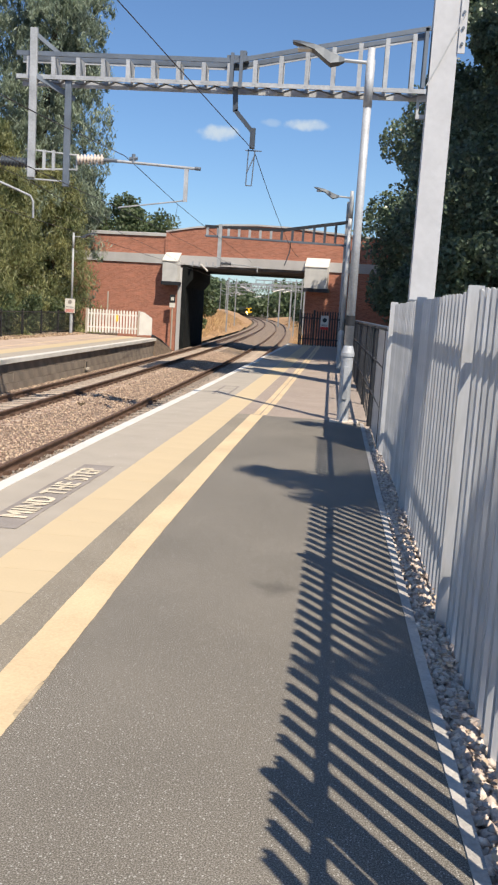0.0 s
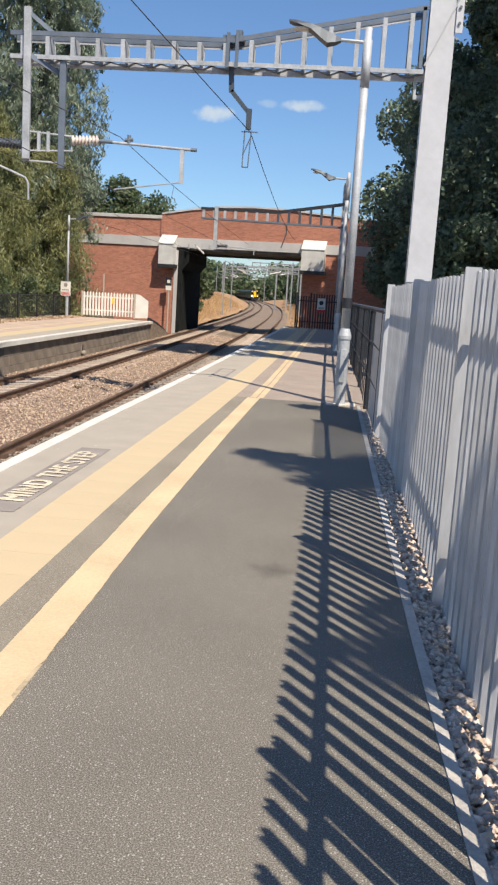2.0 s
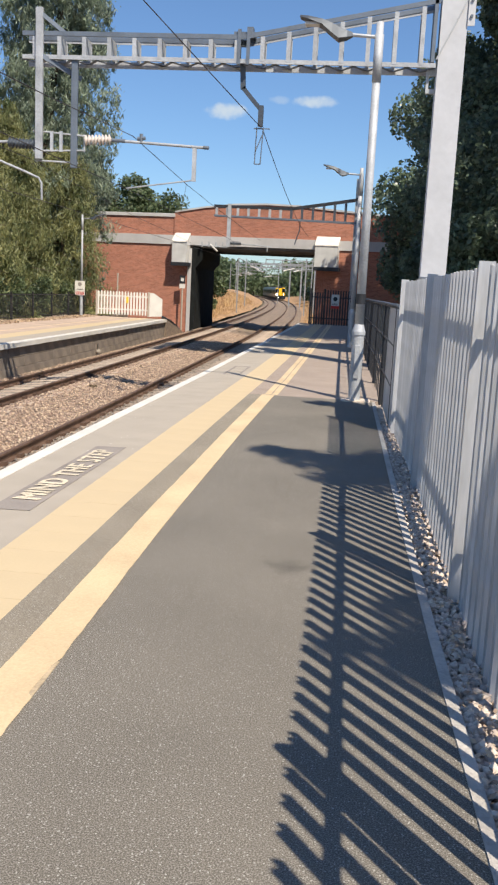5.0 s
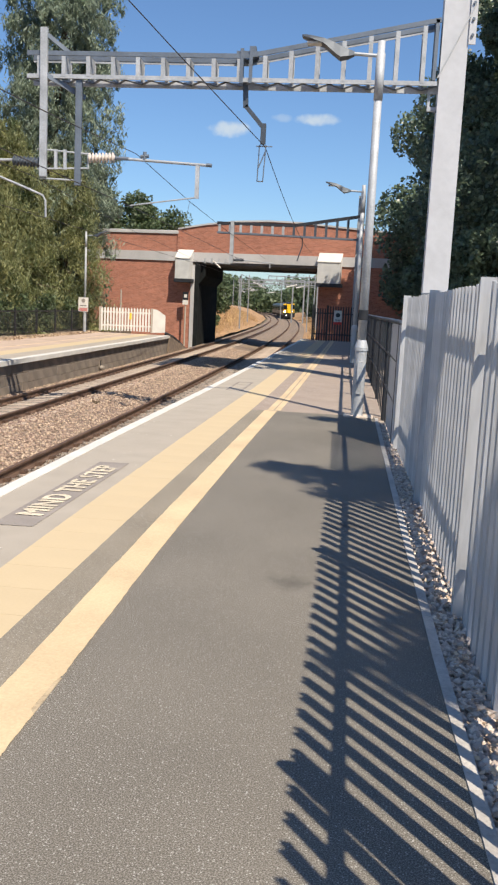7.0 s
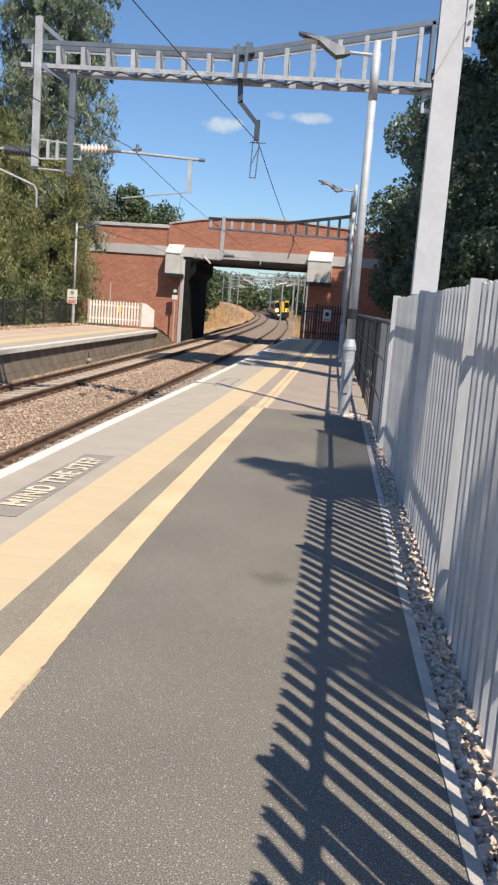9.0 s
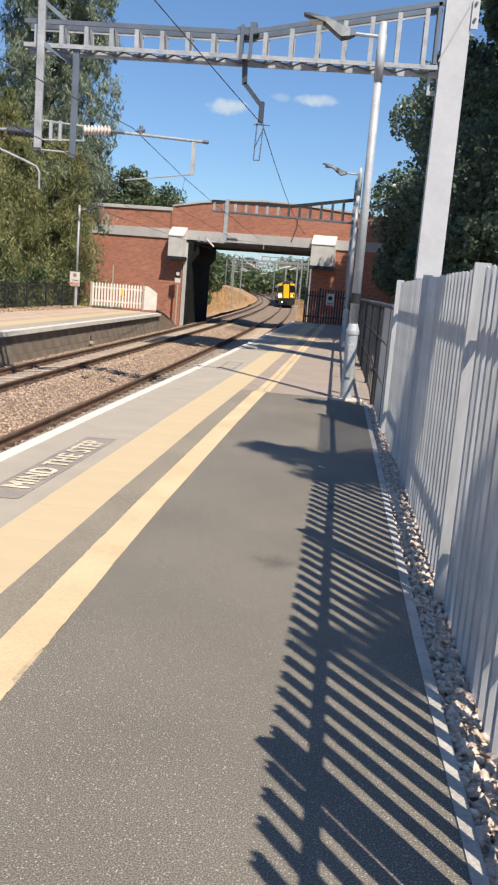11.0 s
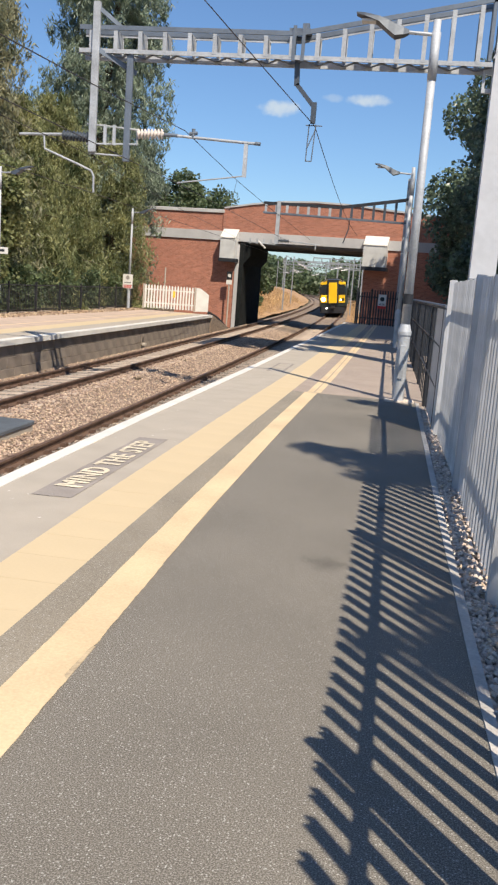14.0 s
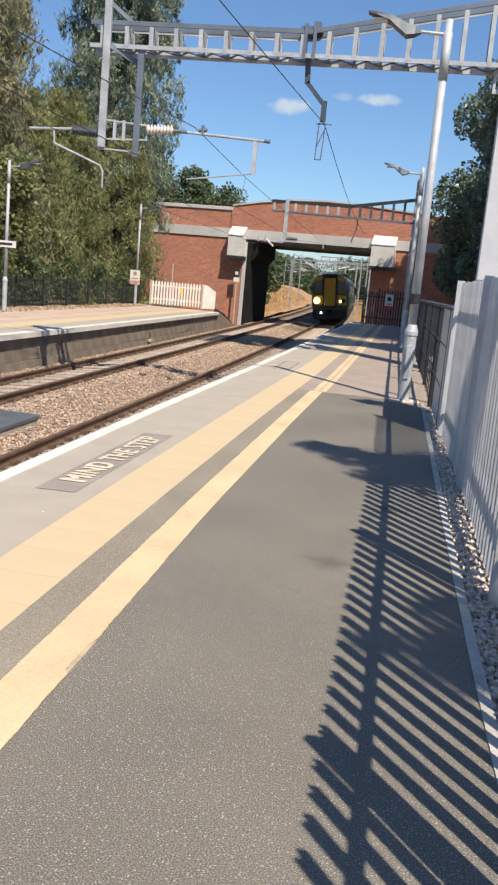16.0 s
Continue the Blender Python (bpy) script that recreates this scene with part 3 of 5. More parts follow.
sleeper_me, clip_me = sleeper_mesh(), clip_mesh()
for label, off in (("nearer railway track with rusty rails on concrete sleepers", 0.0), ("farther railway track with rusty rails on concrete sleepers", -3.4)):
    tk = thing("railway_track", (0, 0, 0), label, "railway track", "tracks", "structure")
    for u, z in ((0.7175, -0.84), (-0.7175, -0.96)):
        track_strip("rail", [(off + u + a, z + b) for a, b in RAILP], M_RAIL, ys_track, tk)
    y = 6.0 + (0.2 if off else 0)
    while y < 62:
        a = track_turn(y)
        x = track_x(y) + off
        for nm, me, dz in (("sleeper", sleeper_me, -1.058), ("rail_clips", clip_me, -1.058)):
            ob = share(nm, me, tk, (x, y + off * math.sin(a), dz))
            ob.rotation_euler = (0, -math.atan2(0.12, 1.435), a)
        y += 0.66

# pad between the tracks
pad = thing("track_pad", (-6.1, 12.3, -1.03), "flat dark grey plastic cover pad lying on ballast", "cover")
part("lid", B((-0.42, 0.42, -1.1, 1.15, 0.05, 0.13), bevel=0.015), M_PAD, pad)
part("base", B((-0.40, 0.40, -1.07, 1.12, -0.05, 0.05)), M_COPING, pad, "pale concrete base")

# ---- farther platform ----
fplat = thing("platform_far", (0, 0, 0), "far station platform with pale coping, yellow band and dark block wall", "platform", kind="structure")
ys_far = [-6, 0, 5, 10, 15, 20, 25, 30, 35, 40, 45.5]


def far_strip(name, u0, u1, z0, z1, material, label="", ys=ys_far):
    return track_strip(name, [(u0, z0), (u1, z0), (u1, z1), (u0, z1)], material, ys, fplat, label)


far_strip("wall_core", -6.5, -4.925, -1.3, FAR_Z - 0.14, M_BLOCK)
far_strip("coping", -5.05, -4.78, FAR_Z - 0.13, FAR_Z + 0.003, M_WHITE, "white painted coping edge")
far_strip("coping", -5.75, -5.05, FAR_Z - 0.13, FAR_Z, M_COPING, "pale concrete coping")
far_strip("tactile_band", -6.45, -5.75, FAR_Z - 0.13, FAR_Z + 0.001, M_YELLOW, "yellow tactile band")
far_strip("surface", -7.1, -6.45, FAR_Z - 0.13, FAR_Z, M_FARSURF)
far_strip("safety_line", -7.2, -7.1, FAR_Z - 0.13, FAR_Z + 0.001, M_YLINE)
far_strip("surface", -10.2, -7.2, FAR_Z - 0.13, FAR_Z, M_FARSURF, "pale pinkish asphalt")
# sloping end
bm = sweep([[(-9.52, 45.5, -1.25), (-11.6, 45.5, -1.25), (-11.6, 45.5, FAR_Z), (-9.52, 45.5, FAR_Z)], [(-9.7, 51.5, -1.25), (-11.6, 51.5, -1.25), (-11.6, 51.5, -1.1), (-9.7, 51.5, -1.1)]])
part("ramp", bm, M_BALLAST, fplat, "earth ramp at the platform end")

# ---- bridge ----
SKEW = 0.14  # the bridge crosses the tracks at a slant, its piers run along them
BRIDGE_TURN = -math.atan(SKEW)


def on_bridge(x, y, z):
    """A point given along the bridge face, y counted from the face."""
    return (x, 55 + y - (x + 3) * SKEW, z)


bridge = thing("road_bridge", (0, 55, 0), "red brick road bridge with concrete band and white-capped parapet", "bridge", kind="structure")


def bb(name, boxes, m, label="", bevel=0.0):
    return part(name, B(*boxes, bevel=bevel), m, bridge, label)


bb("abutment", [(-24, -10.45, 0, 8, -1.35, 4.2)], M_BRICKBED, "red brick abutment")
bb("pier", [(-10.45, -10.2, -0.06, 0.5, -1.35, 4.0)], M_CONC, "pale concrete pier edge")
bb("pier_facing", [(-10.2, -9.93, -0.04, 7.8, -1.35, 4.1)], M_PIER, "black painted inner pier face")
part("pier_cap", sweep([[(-9.94, y, 2.75), (-9.5, y, 3.3), (-9.5, y, 4.1), (-9.94, y, 4.1)] for y in (0.0, 7.6)]), M_PIER, bridge, "black flared pier head")
bb("abutment", [(-2.2, 14, 0, 8, -1.35, 4.2)], M_BRICKBED, "red brick abutment")
bb("band", [(-24, 14, -0.08, 0.6, 4.2, 4.78)], M_CONC, "pale concrete band")
# soffit and girders take a dark concrete that holds the shade under the deck
bb("deck", [(-10.6, -2.0, 0.0, 8, 4.16, 4.75)], M_DARKCONC, "bridge soffit coloured dark for the shade below the deck")
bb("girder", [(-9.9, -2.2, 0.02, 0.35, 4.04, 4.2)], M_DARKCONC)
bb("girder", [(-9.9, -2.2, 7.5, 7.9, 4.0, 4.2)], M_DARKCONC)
bb("parapet", [(-24, -11.42, 0.05, 0.45, 4.78, 5.9)], M_BRICKBED, "brick parapet")
bb("coping", [(-24, -11.38, -0.03, 0.53, 5.9, 6.12)], M_CONC, "pale coping stone", 0.02)
HUMP = [(-11.42, 6.18), (-9.5, 6.5), (-7.5, 6.72), (-5.5, 6.78), (-3.5, 6.72), (-1.0, 6.5), (3, 6.2), (14, 5.9)]
part("parapet", sweep([[(x, 0.03, 4.78), (x, 0.47, 4.78), (x, 0.47, z), (x, 0.03, z)] for x, z in HUMP]), M_BRICKBED, bridge, "humped brick parapet")
part("coping", sweep([[(x, -0.04, z), (x, 0.54, z), (x, 0.54, z + 0.1), (x, -0.04, z + 0.1)] for x, z in HUMP]), M_CONC, bridge, "weathered pale coping")
part("parapet", sweep([[(x, 7.5, 4.75), (x, 7.95, 4.75), (x, 7.95, z), (x, 7.5, z)] for x, z in HUMP]), M_BRICKBED, bridge)
bb("road_deck", [(-24, 14, 0.45, 7.5, 4.75, 5.0)], M_ASPHALT)
bb("pilaster", [(-11.44, -11.2, -0.02, 0.05, 4.78, 6.18)], M_BRICKBED)
for ob in bridge.children:
    for v in ob.data.vertices:
        v.co.y -= (v.co.x + 3) * SKEW
for x0, x1, zb in ((-11.4, -10.42, 3.08), (-2.3, -0.9, 3.15)):
    box = thing("cable_box", on_bridge(x0, -0.7, zb), "white sheet steel box with sloped lid on the bridge face", "box", "boxes on the bridge", rz=BRIDGE_TURN)
    w = x1 - x0
    part("body", sweep([[(a, 0.0, 0.0), (a, 0.68, 0.0), (a, 0.68, 1.75), (a, 0.62, 1.75), (a, 0.0, 1.25)] for a in (0, w)]), M_BOXWHITE, box)
    part("lid", sweep([[(a, -0.04, 1.25), (a, 0.66, 1.80), (a, 0.66, 1.85), (a, -0.04, 1.30)] for a in (-0.03, w + 0.03)]), M_WHITE, box, "brighter sloped lid")
    part("tray", B((-0.05, w + 0.1, -0.04, 0.68, -0.22, 0.0)), M_DARKSTEEL, box, "dark under-tray")

# post with small sign at the pier
ps = thing("sign_post", on_bridge(-10.66, -0.5, -1.2), "slim post with a small dark and white sign by the pier", "sign")
part("post", rods([((0, 0, 0), (0, 0, 3.3))], 0.05, 8), M_COPING, ps)
part("plate", B((-0.18, 0.18, -0.08, -0.05, 2.95, 3.45)), M_BLACK, ps)
part("plate", B((-0.18, 0.18, -0.08, -0.05, 2.65, 2.93)), M_WHITE, ps)
part("plate", B((-0.1, 0.1, -0.085, -0.08, 3.1, 3.3)), M_WHITE, ps)

# bank beyond the bridge
rng = np.random.default_rng(21)
nx, ny = 14, 40
verts, faces = [], []
for j in range(ny):
    y = 63 + j * 6.0
    for i in range(nx):
        u = -5.4 - i * 1.6
        rise = 2.6 * (1 - math.exp(-max(0, i - 0.4) * 0.5)) + 0.25 * noise.noise((i * 0.7, j * 0.5, 0))
        verts.append((track_x(y) + u, y, -1.12 + rise * min(1.0, 0.38 + j * 0.06)))
for j in range(ny - 1):
    for i in range(nx - 1):
        k = j * nx + i
        faces.append((k, k + 1, k + nx + 1, k + nx))
bank = raw("embankment", verts, faces, M_DRY)
tagged(bank, "sunlit bank of dry straw-coloured grass", "bank", kind="structure")


def blades(name, n, place, h0, h1, w, material, seed):
    rng = np.random.default_rng(seed)
    c = place(rng, n)
    a = rng.uniform(0, 6.283, n)
    h = rng.uniform(h0, h1, n)
    e = np.stack([np.cos(a), np.sin(a), 0 * a], 1) * w
    lean = np.stack([rng.normal(0, 0.3, n) * h, rng.normal(0, 0.3, n) * h, h], 1)
    return quads(name, np.stack([c - e, c + e, c + e * 0.3 + lean, c - e * 0.3 + lean], 1), material)


def bank_place(rng, n):
    y = 63 + 90 * rng.random(n) ** 1.6
    i = rng.uniform(0.3, 8, n)
    rise = 2.6 * (1 - np.exp(-np.maximum(0, i - 0.4) * 0.5))
    z = -1.12 + rise * np.minimum(1.0, 0.38 + (y - 63) / 6 * 0.06)
    return np.stack([-4.17 - 2.55e-4 * y * y - 5.4 - i * 1.6, y, z - 0.05], 1)


tagged(blades("dry_grass", 26000, bank_place, 0.15, 0.55, 0.025, M_DRYBLADE, 6), "dry yellow grass on the bank", "grass", kind="stuff")


def bank2_place(rng, n):
    y = 63 + 130 * rng.random(n) ** 1.4
    i = rng.uniform(0.0, 3.0, n)
    return np.stack([-4.17 - 2.55e-4 * y * y + 1.8 + i, y, -1.2 + i * 0.25], 1)


bm = sweep([[(track_x(y) + 1.4, y, -1.3), (track_x(y) + 1.4, y, -1.1), (track_x(y) + 5, y, -0.4), (track_x(y) + 14, y, 0.6), (track_x(y) + 14, y, -1.3)] for y in range(46, 300, 10)])
tagged(link("embankment", bm, M_DRY), "low brown bank beside the curve beyond the bridge", "bank", kind="structure")
tagged(blades("dry_grass", 9000, bank2_place, 0.1, 0.4, 0.02, M_DRYBLADE, 16), "dry grass beside the track beyond the bridge", "grass", kind="stuff")

def leaf_quads(c, size, rng, droop=0.0, aspect=1.0):
    n = len(c)
    a = rng.normal(size=(n, 3))
    a[:, 2] = a[:, 2] * (1 - droop) - droop * 1.6
    a /= np.linalg.norm(a, axis=1, keepdims=True)
    b = np.cross(a, rng.normal(size=(n, 3)) + np.array(SUN_DIR) * 0.55)  # leaves turn to the light
    b /= np.linalg.norm(b, axis=1, keepdims=True) + 1e-9
    s = size * rng.uniform(0.6, 1.3, (n, 1))
    a, b = a * s, b * s / aspect * 0.6
    return np.stack([c - a, c + b * 1.1 - a * 0.1, c + a, c - b * 1.1 - a * 0.1], 1)


# ---- grey palisade fence ----


def pale_mesh(h=1.77):
    """W-section steel pale with a notched top."""
    w = [(-0.034, 0.006), (-0.027, -0.018), (-0.017, -0.018), (-0.007, 0.004), (0.007, 0.004), (0.017, -0.018), (0.027, -0.018), (0.034, 0.006)]
    top = [h - 0.014, h, h, h - 0.008, h - 0.008, h, h, h - 0.014]
    bm = bmesh.new()
    f0 = [bm.verts.new((d, y, -0.12)) for y, d in w]
    f1 = [bm.verts.new((d, y, t)) for (y, d), t in zip(w, top)]
    b0 = [bm.verts.new((d + 0.003, y, -0.12)) for y, d in w]
    b1 = [bm.verts.new((d + 0.003, y, t)) for (y, d), t in zip(w, top)]
    for i in range(7):
        bm.faces.new((f0[i], f0[i + 1], f1[i + 1], f1[i]))
        bm.faces.new((b0[i + 1], b0[i], b1[i], b1[i + 1]))
        bm.faces.new((f1[i], f1[i + 1], b1[i + 1], b1[i]))
    bm.faces.new((f0[0], f1[0], b1[0], b0[0]))
    bm.faces.new((f0[7], b0[7], b1[7], f1[7]))
    bmesh.ops.recalc_face_normals(bm, faces=bm.faces[:])
    me = bpy.data.meshes.new("pale")
    bm.to_mesh(me)
    bm.free()
    me.materials.append(M_FENCE)
    return me


fence = thing("palisade_fence", (0, 0, 0), "grey galvanised steel palisade fence along the platform edge strip", "fence")
POSTS = [-3.94, -1.11, 1.72, 4.55, 7.42, 10.29]
for y in POSTS:
    x = fence_x(y)
    bm = sweep([[(x + a, y + b, z) for a, b in ((-0.058, 0.016), (0.024, 0.016), (0.024, 0.072), (-0.058, 0.072))] for z in (-0.3, 1.775)])
    for v in bm.verts:
        if v.co.z > 1:
            v.co.z += 0.02 if v.co.y < y + 0.04 else -0.02  # slanting saw cut
    part("post", bm, M_FENCE, fence)
for z in (0.35, 1.49):
    bm = bmesh.new()
    for y0, y1 in zip(POSTS, POSTS[1:]):
        beam(bm, (fence_x(y0) + 0.03, y0 + 0.05, z), (fence_x(y1) + 0.03, y1 - 0.05, z), 0.04, 0.038)
    part("rail", bm, M_FENCE, fence)
pale_me = pale_mesh()
random.seed(11)
for y0, y1 in zip(POSTS, POSTS[1:]):
    for k in range(17):
        y = y0 + (y1 - y0) * (k + 0.75) / 17.5
        ob = share("pale", pale_me, fence, (fence_x(y), y, random.uniform(-0.006, 0.006)), radians(0.4 + random.uniform(-1.2, 1.2)))
        ob.rotation_euler[0] = radians(random.uniform(-0.25, 0.25))
# fixing bolts on the pales
bm = bmesh.new()
bmesh.ops.create_cube(bm, size=0.014)
bolt_me = bpy.data.meshes.new("bolt")
bm.to_mesh(bolt_me)
bm.free()
bolt_me.materials.append(M_GALV)
for y0, y1 in zip(POSTS[2:], POSTS[3:]):
    for k in range(17):
        y = y0 + (y1 - y0) * (k + 0.75) / 17.5
        for z in (0.35, 1.49):
            share("bolt", bolt_me, fence, (fence_x(y) - 0.008, y, z))

# darker steel tone; on boom chords and lacing it holds their underside shade
M_GALV2 = mat("darker_steel", (0.15, 0.18, 0.22), 0.55, 0.3, 0.15, 3, 40, 0.05)

# ---- dark railing beyond ----


def rail_x(y):
    return 0.60 - 0.009 * (y - 10.6)


railing = thing("metal_railing", (0, 0, 0), "dark painted vertical-bar metal railing behind the platform", "railing")
bm = bmesh.new()
rod(bm, (0, 0, -0.1), (0, 0, 1.46), 0.012, 0.012, 6)
bar_me = bpy.data.meshes.new("bar")
bm.to_mesh(bar_me)
bm.free()
bar_me.materials.append(M_DARKSTEEL)
y = 11.2
while y < 43.5:
    share("bar", bar_me, railing, (rail_x(y), y, 0))
    y += 0.55
for z in (0.5, 1.0, 1.46):
    bm = bmesh.new()
    beam(bm, (rail_x(10.6), 10.6, z), (rail_x(43.6), 43.6, z), 0.045, 0.02)
    part("rail", bm, M_DARKSTEEL, railing)
y = 10.72
while y < 44:
    part("post", B((rail_x(y) - 0.03, rail_x(y) + 0.03, y - 0.03, y + 0.03, -0.2, 1.475)), M_DARKSTEEL, railing)
    y += 2.75
part("handrail", rods([((rail_x(10.7), 10.7, 1.49), (rail_x(43.5), 43.5, 1.49))], 0.02, 8), M_GALV2, railing, "pale handrail tube")

part("end_panel", B((0.575, 0.587, 10.45, 12.5, 0.03, 1.45)), M_FENCE, railing, "flat grey steel end panel")


def screen_place(rng, n):
    y = rng.uniform(11, 43.5, n)
    return np.stack([1.35 + 1.1 * rng.random(n) + 0.15 * np.sin(y * 1.9), y, -0.05 + rng.random(n) ** 0.8 * (1.05 + 0.2 * np.sin(y * 1.3))], 1)


rng = np.random.default_rng(34)
tagged(quads("undergrowth", leaf_quads(screen_place(rng, 16000), 0.06, rng, 0.2), M_LEAF_R), "dark green undergrowth behind the dark railing", "undergrowth", kind="stuff")

# gate and screen at the platform end
gate = thing("palisade_gate", (-1.92, 44.8, 0), "dark brown palisade gate closing the platform end", "gate")
for i in range(16):
    x = 0.13 * i
    part("pale", B((x, x + 0.07, -0.01, 0.01, -0.3, 1.75 if i > 4 else 1.62), bevel=0.004), M_DARKSTEEL, gate)
for z in (0.3, 1.35):
    part("rail", B((-0.05, 2.1, 0.012, 0.05, z, z + 0.06)), M_DARKSTEEL, gate)
for x in (-0.1, 0.62, 2.08):
    part("post", B((x, x + 0.09, -0.05, 0.06, -0.3, 1.8)), M_BLACK, gate)
gs = thing("warning_sign", (-0.72, 44.785, 0.85), "white and black prohibition sign with red footer on the gate", "sign")
part("plate", B((-0.2, 0.2, -0.02, 0.0, 0.0, 0.7)), M_WHITE, gs)
bm = lathe([(0.11, 0), (0.11, 0.01)], 20)
bmesh.ops.rotate(bm, verts=bm.verts[:], cent=(0, 0, 0), matrix=Matrix.Rotation(radians(90), 3, 'X'))
bmesh.ops.translate(bm, verts=bm.verts[:], vec=(0, -0.022, 0.47))
part("symbol", bm, M_BLACK, gs)
part("footer", B((-0.2, 0.2, -0.024, -0.02, 0.0, 0.13)), M_SIGNRED, gs)
for z in (0.17, 0.22):
    part("bar", B((-0.14, 0.14, -0.024, -0.02, z, z + 0.025)), M_BLACK, gs)

# ---- lamp posts ----


def lamp_post(loc, label, h=5.4, arm=-1, big=True, thin=1.0):
    lp = thing("lamp_post", loc, label, "lamp post", "lamp posts")
    a = 0.09 * thin
    part("base", lathe([(a, -0.05), (a, 1.0), (a + 0.012, 1.0), (a + 0.012, 1.05), (a * 0.78, 1.16)], 24), M_GALV, lp, "wider base section with collar")
    part("column", lathe([(a * 0.76, 1.12), (a * 0.62, h * 0.9), (a * 0.58, h * 0.9), (a * 0.58, h)], 16), M_GALV, lp, "", True)
    part("sleeve", lathe([(a * 0.72, h * 0.85), (a * 0.72, h * 0.97)], 16), M_GALV, lp, "", True)
    part("arm", rods([((0, 0, h - 0.20), (arm * 0.5, 0, h - 0.17))], 0.026, 8), M_GALV, lp)
    # slim shell of the lantern, deepest near the arm
    sec = []
    for k, (s, wy, top, bot) in enumerate(((0.38, 0.05, 0.03, -0.02), (0.46, 0.10, 0.05, -0.05), (0.58, 0.13, 0.09, -0.07), (0.68, 0.13, 0.14, 0.0), (0.82, 0.13, 0.19, 0.11), (1.02, 0.12, 0.23, 0.18), (1.14, 0.08, 0.245, 0.22))):
        x = arm * s
        z = h - 0.18
        sec.append([(x, -wy, z + bot), (x, wy, z + bot), (x, wy * 0.7, z + top), (x, -wy * 0.7, z + top)])
    part("lantern", sweep(sec), M_DARKGALV, lp, "dark grey lantern")
    part("lens", B((min(arm * 0.86, arm * 1.06), max(arm * 0.86, arm * 1.06), -0.08, 0.08, h - 0.06, h - 0.03)), M_BOXWHITE, lp)
    return lp


M_DARKGALV = mat("lantern_grey", (0.075, 0.09, 0.11), 0.5, 0.3, 0.1, 3, 30, 0.02)
lamp1 = lamp_post((0.17, 13.3, 0), "grey galvanised steel lamp post with a black band", 5.42)
part("band", lathe([(0.072, 1.46), (0.072, 1.61)], 16), M_BLACK, lamp1, "black strap")
part("flange", B((-0.2, 0.24, -0.16, 0.16, 0.0, 0.02)), M_STONE, lamp1)
part("hatch", B((-0.04, 0.04, -0.112, -0.1, 0.35, 0.85), bevel=0.004), M_GALV, lamp1)
lamp2 = lamp_post((0.10, 27.0, 0), "grey galvanised steel lamp post farther along the platform", 5.3)
lamp3 = lamp_post((-13.75, 44.2, FAR_Z), "slim grey lamp post on the far platform with a sign", 5.1, 1, thin=0.9)
lamp4 = lamp_post((-13.3, 28.0, FAR_Z), "slim grey lamp post on the far platform before the hedge", 4.95, 1, thin=0.9)
sg = thing("notice_sign", (-13.80, 44.11, 0.88), "white notice with red lower panel strapped to a lamp post", "sign")
part("plate", B((-0.26, 0.26, -0.02, 0.0, 0.22, 0.72)), M_WHITE, sg)
part("footer", B((-0.26, 0.26, -0.02, 0.0, 0.0, 0.21)), M_WHITE, sg)
for z in (0.03, 0.085, 0.14):
    part("bar", B((-0.22, 0.22, -0.024, -0.02, z, z + 0.03)), M_SIGNRED, sg)
bm = lathe([(0.10, 0), (0.10, 0.012)], 18)
bmesh.ops.rotate(bm, verts=bm.verts[:], cent=(0, 0, 0), matrix=Matrix.Rotation(radians(90), 3, 'X'))
bmesh.ops.translate(bm, verts=bm.verts[:], vec=(0, -0.022, 0.55))
part("symbol", bm, M_TEXTBG, sg)
part("bar", B((-0.18, 0.18, -0.024, -0.02, 0.28, 0.31)), M_DARKSTEEL, sg)
fs = thing("platform_sign", (-13.35, 27.945, 1.95), "white sign board on a far lamp post", "sign")
part("board", B((-0.55, 0.42, -0.03, 0.0, 0.0, 0.22)), M_WHITE, fs)
part("bar", B((-0.45, 0.3, -0.035, -0.03, 0.07, 0.15)), M_DARKSTEEL, fs)

# ---- overhead line portal ----


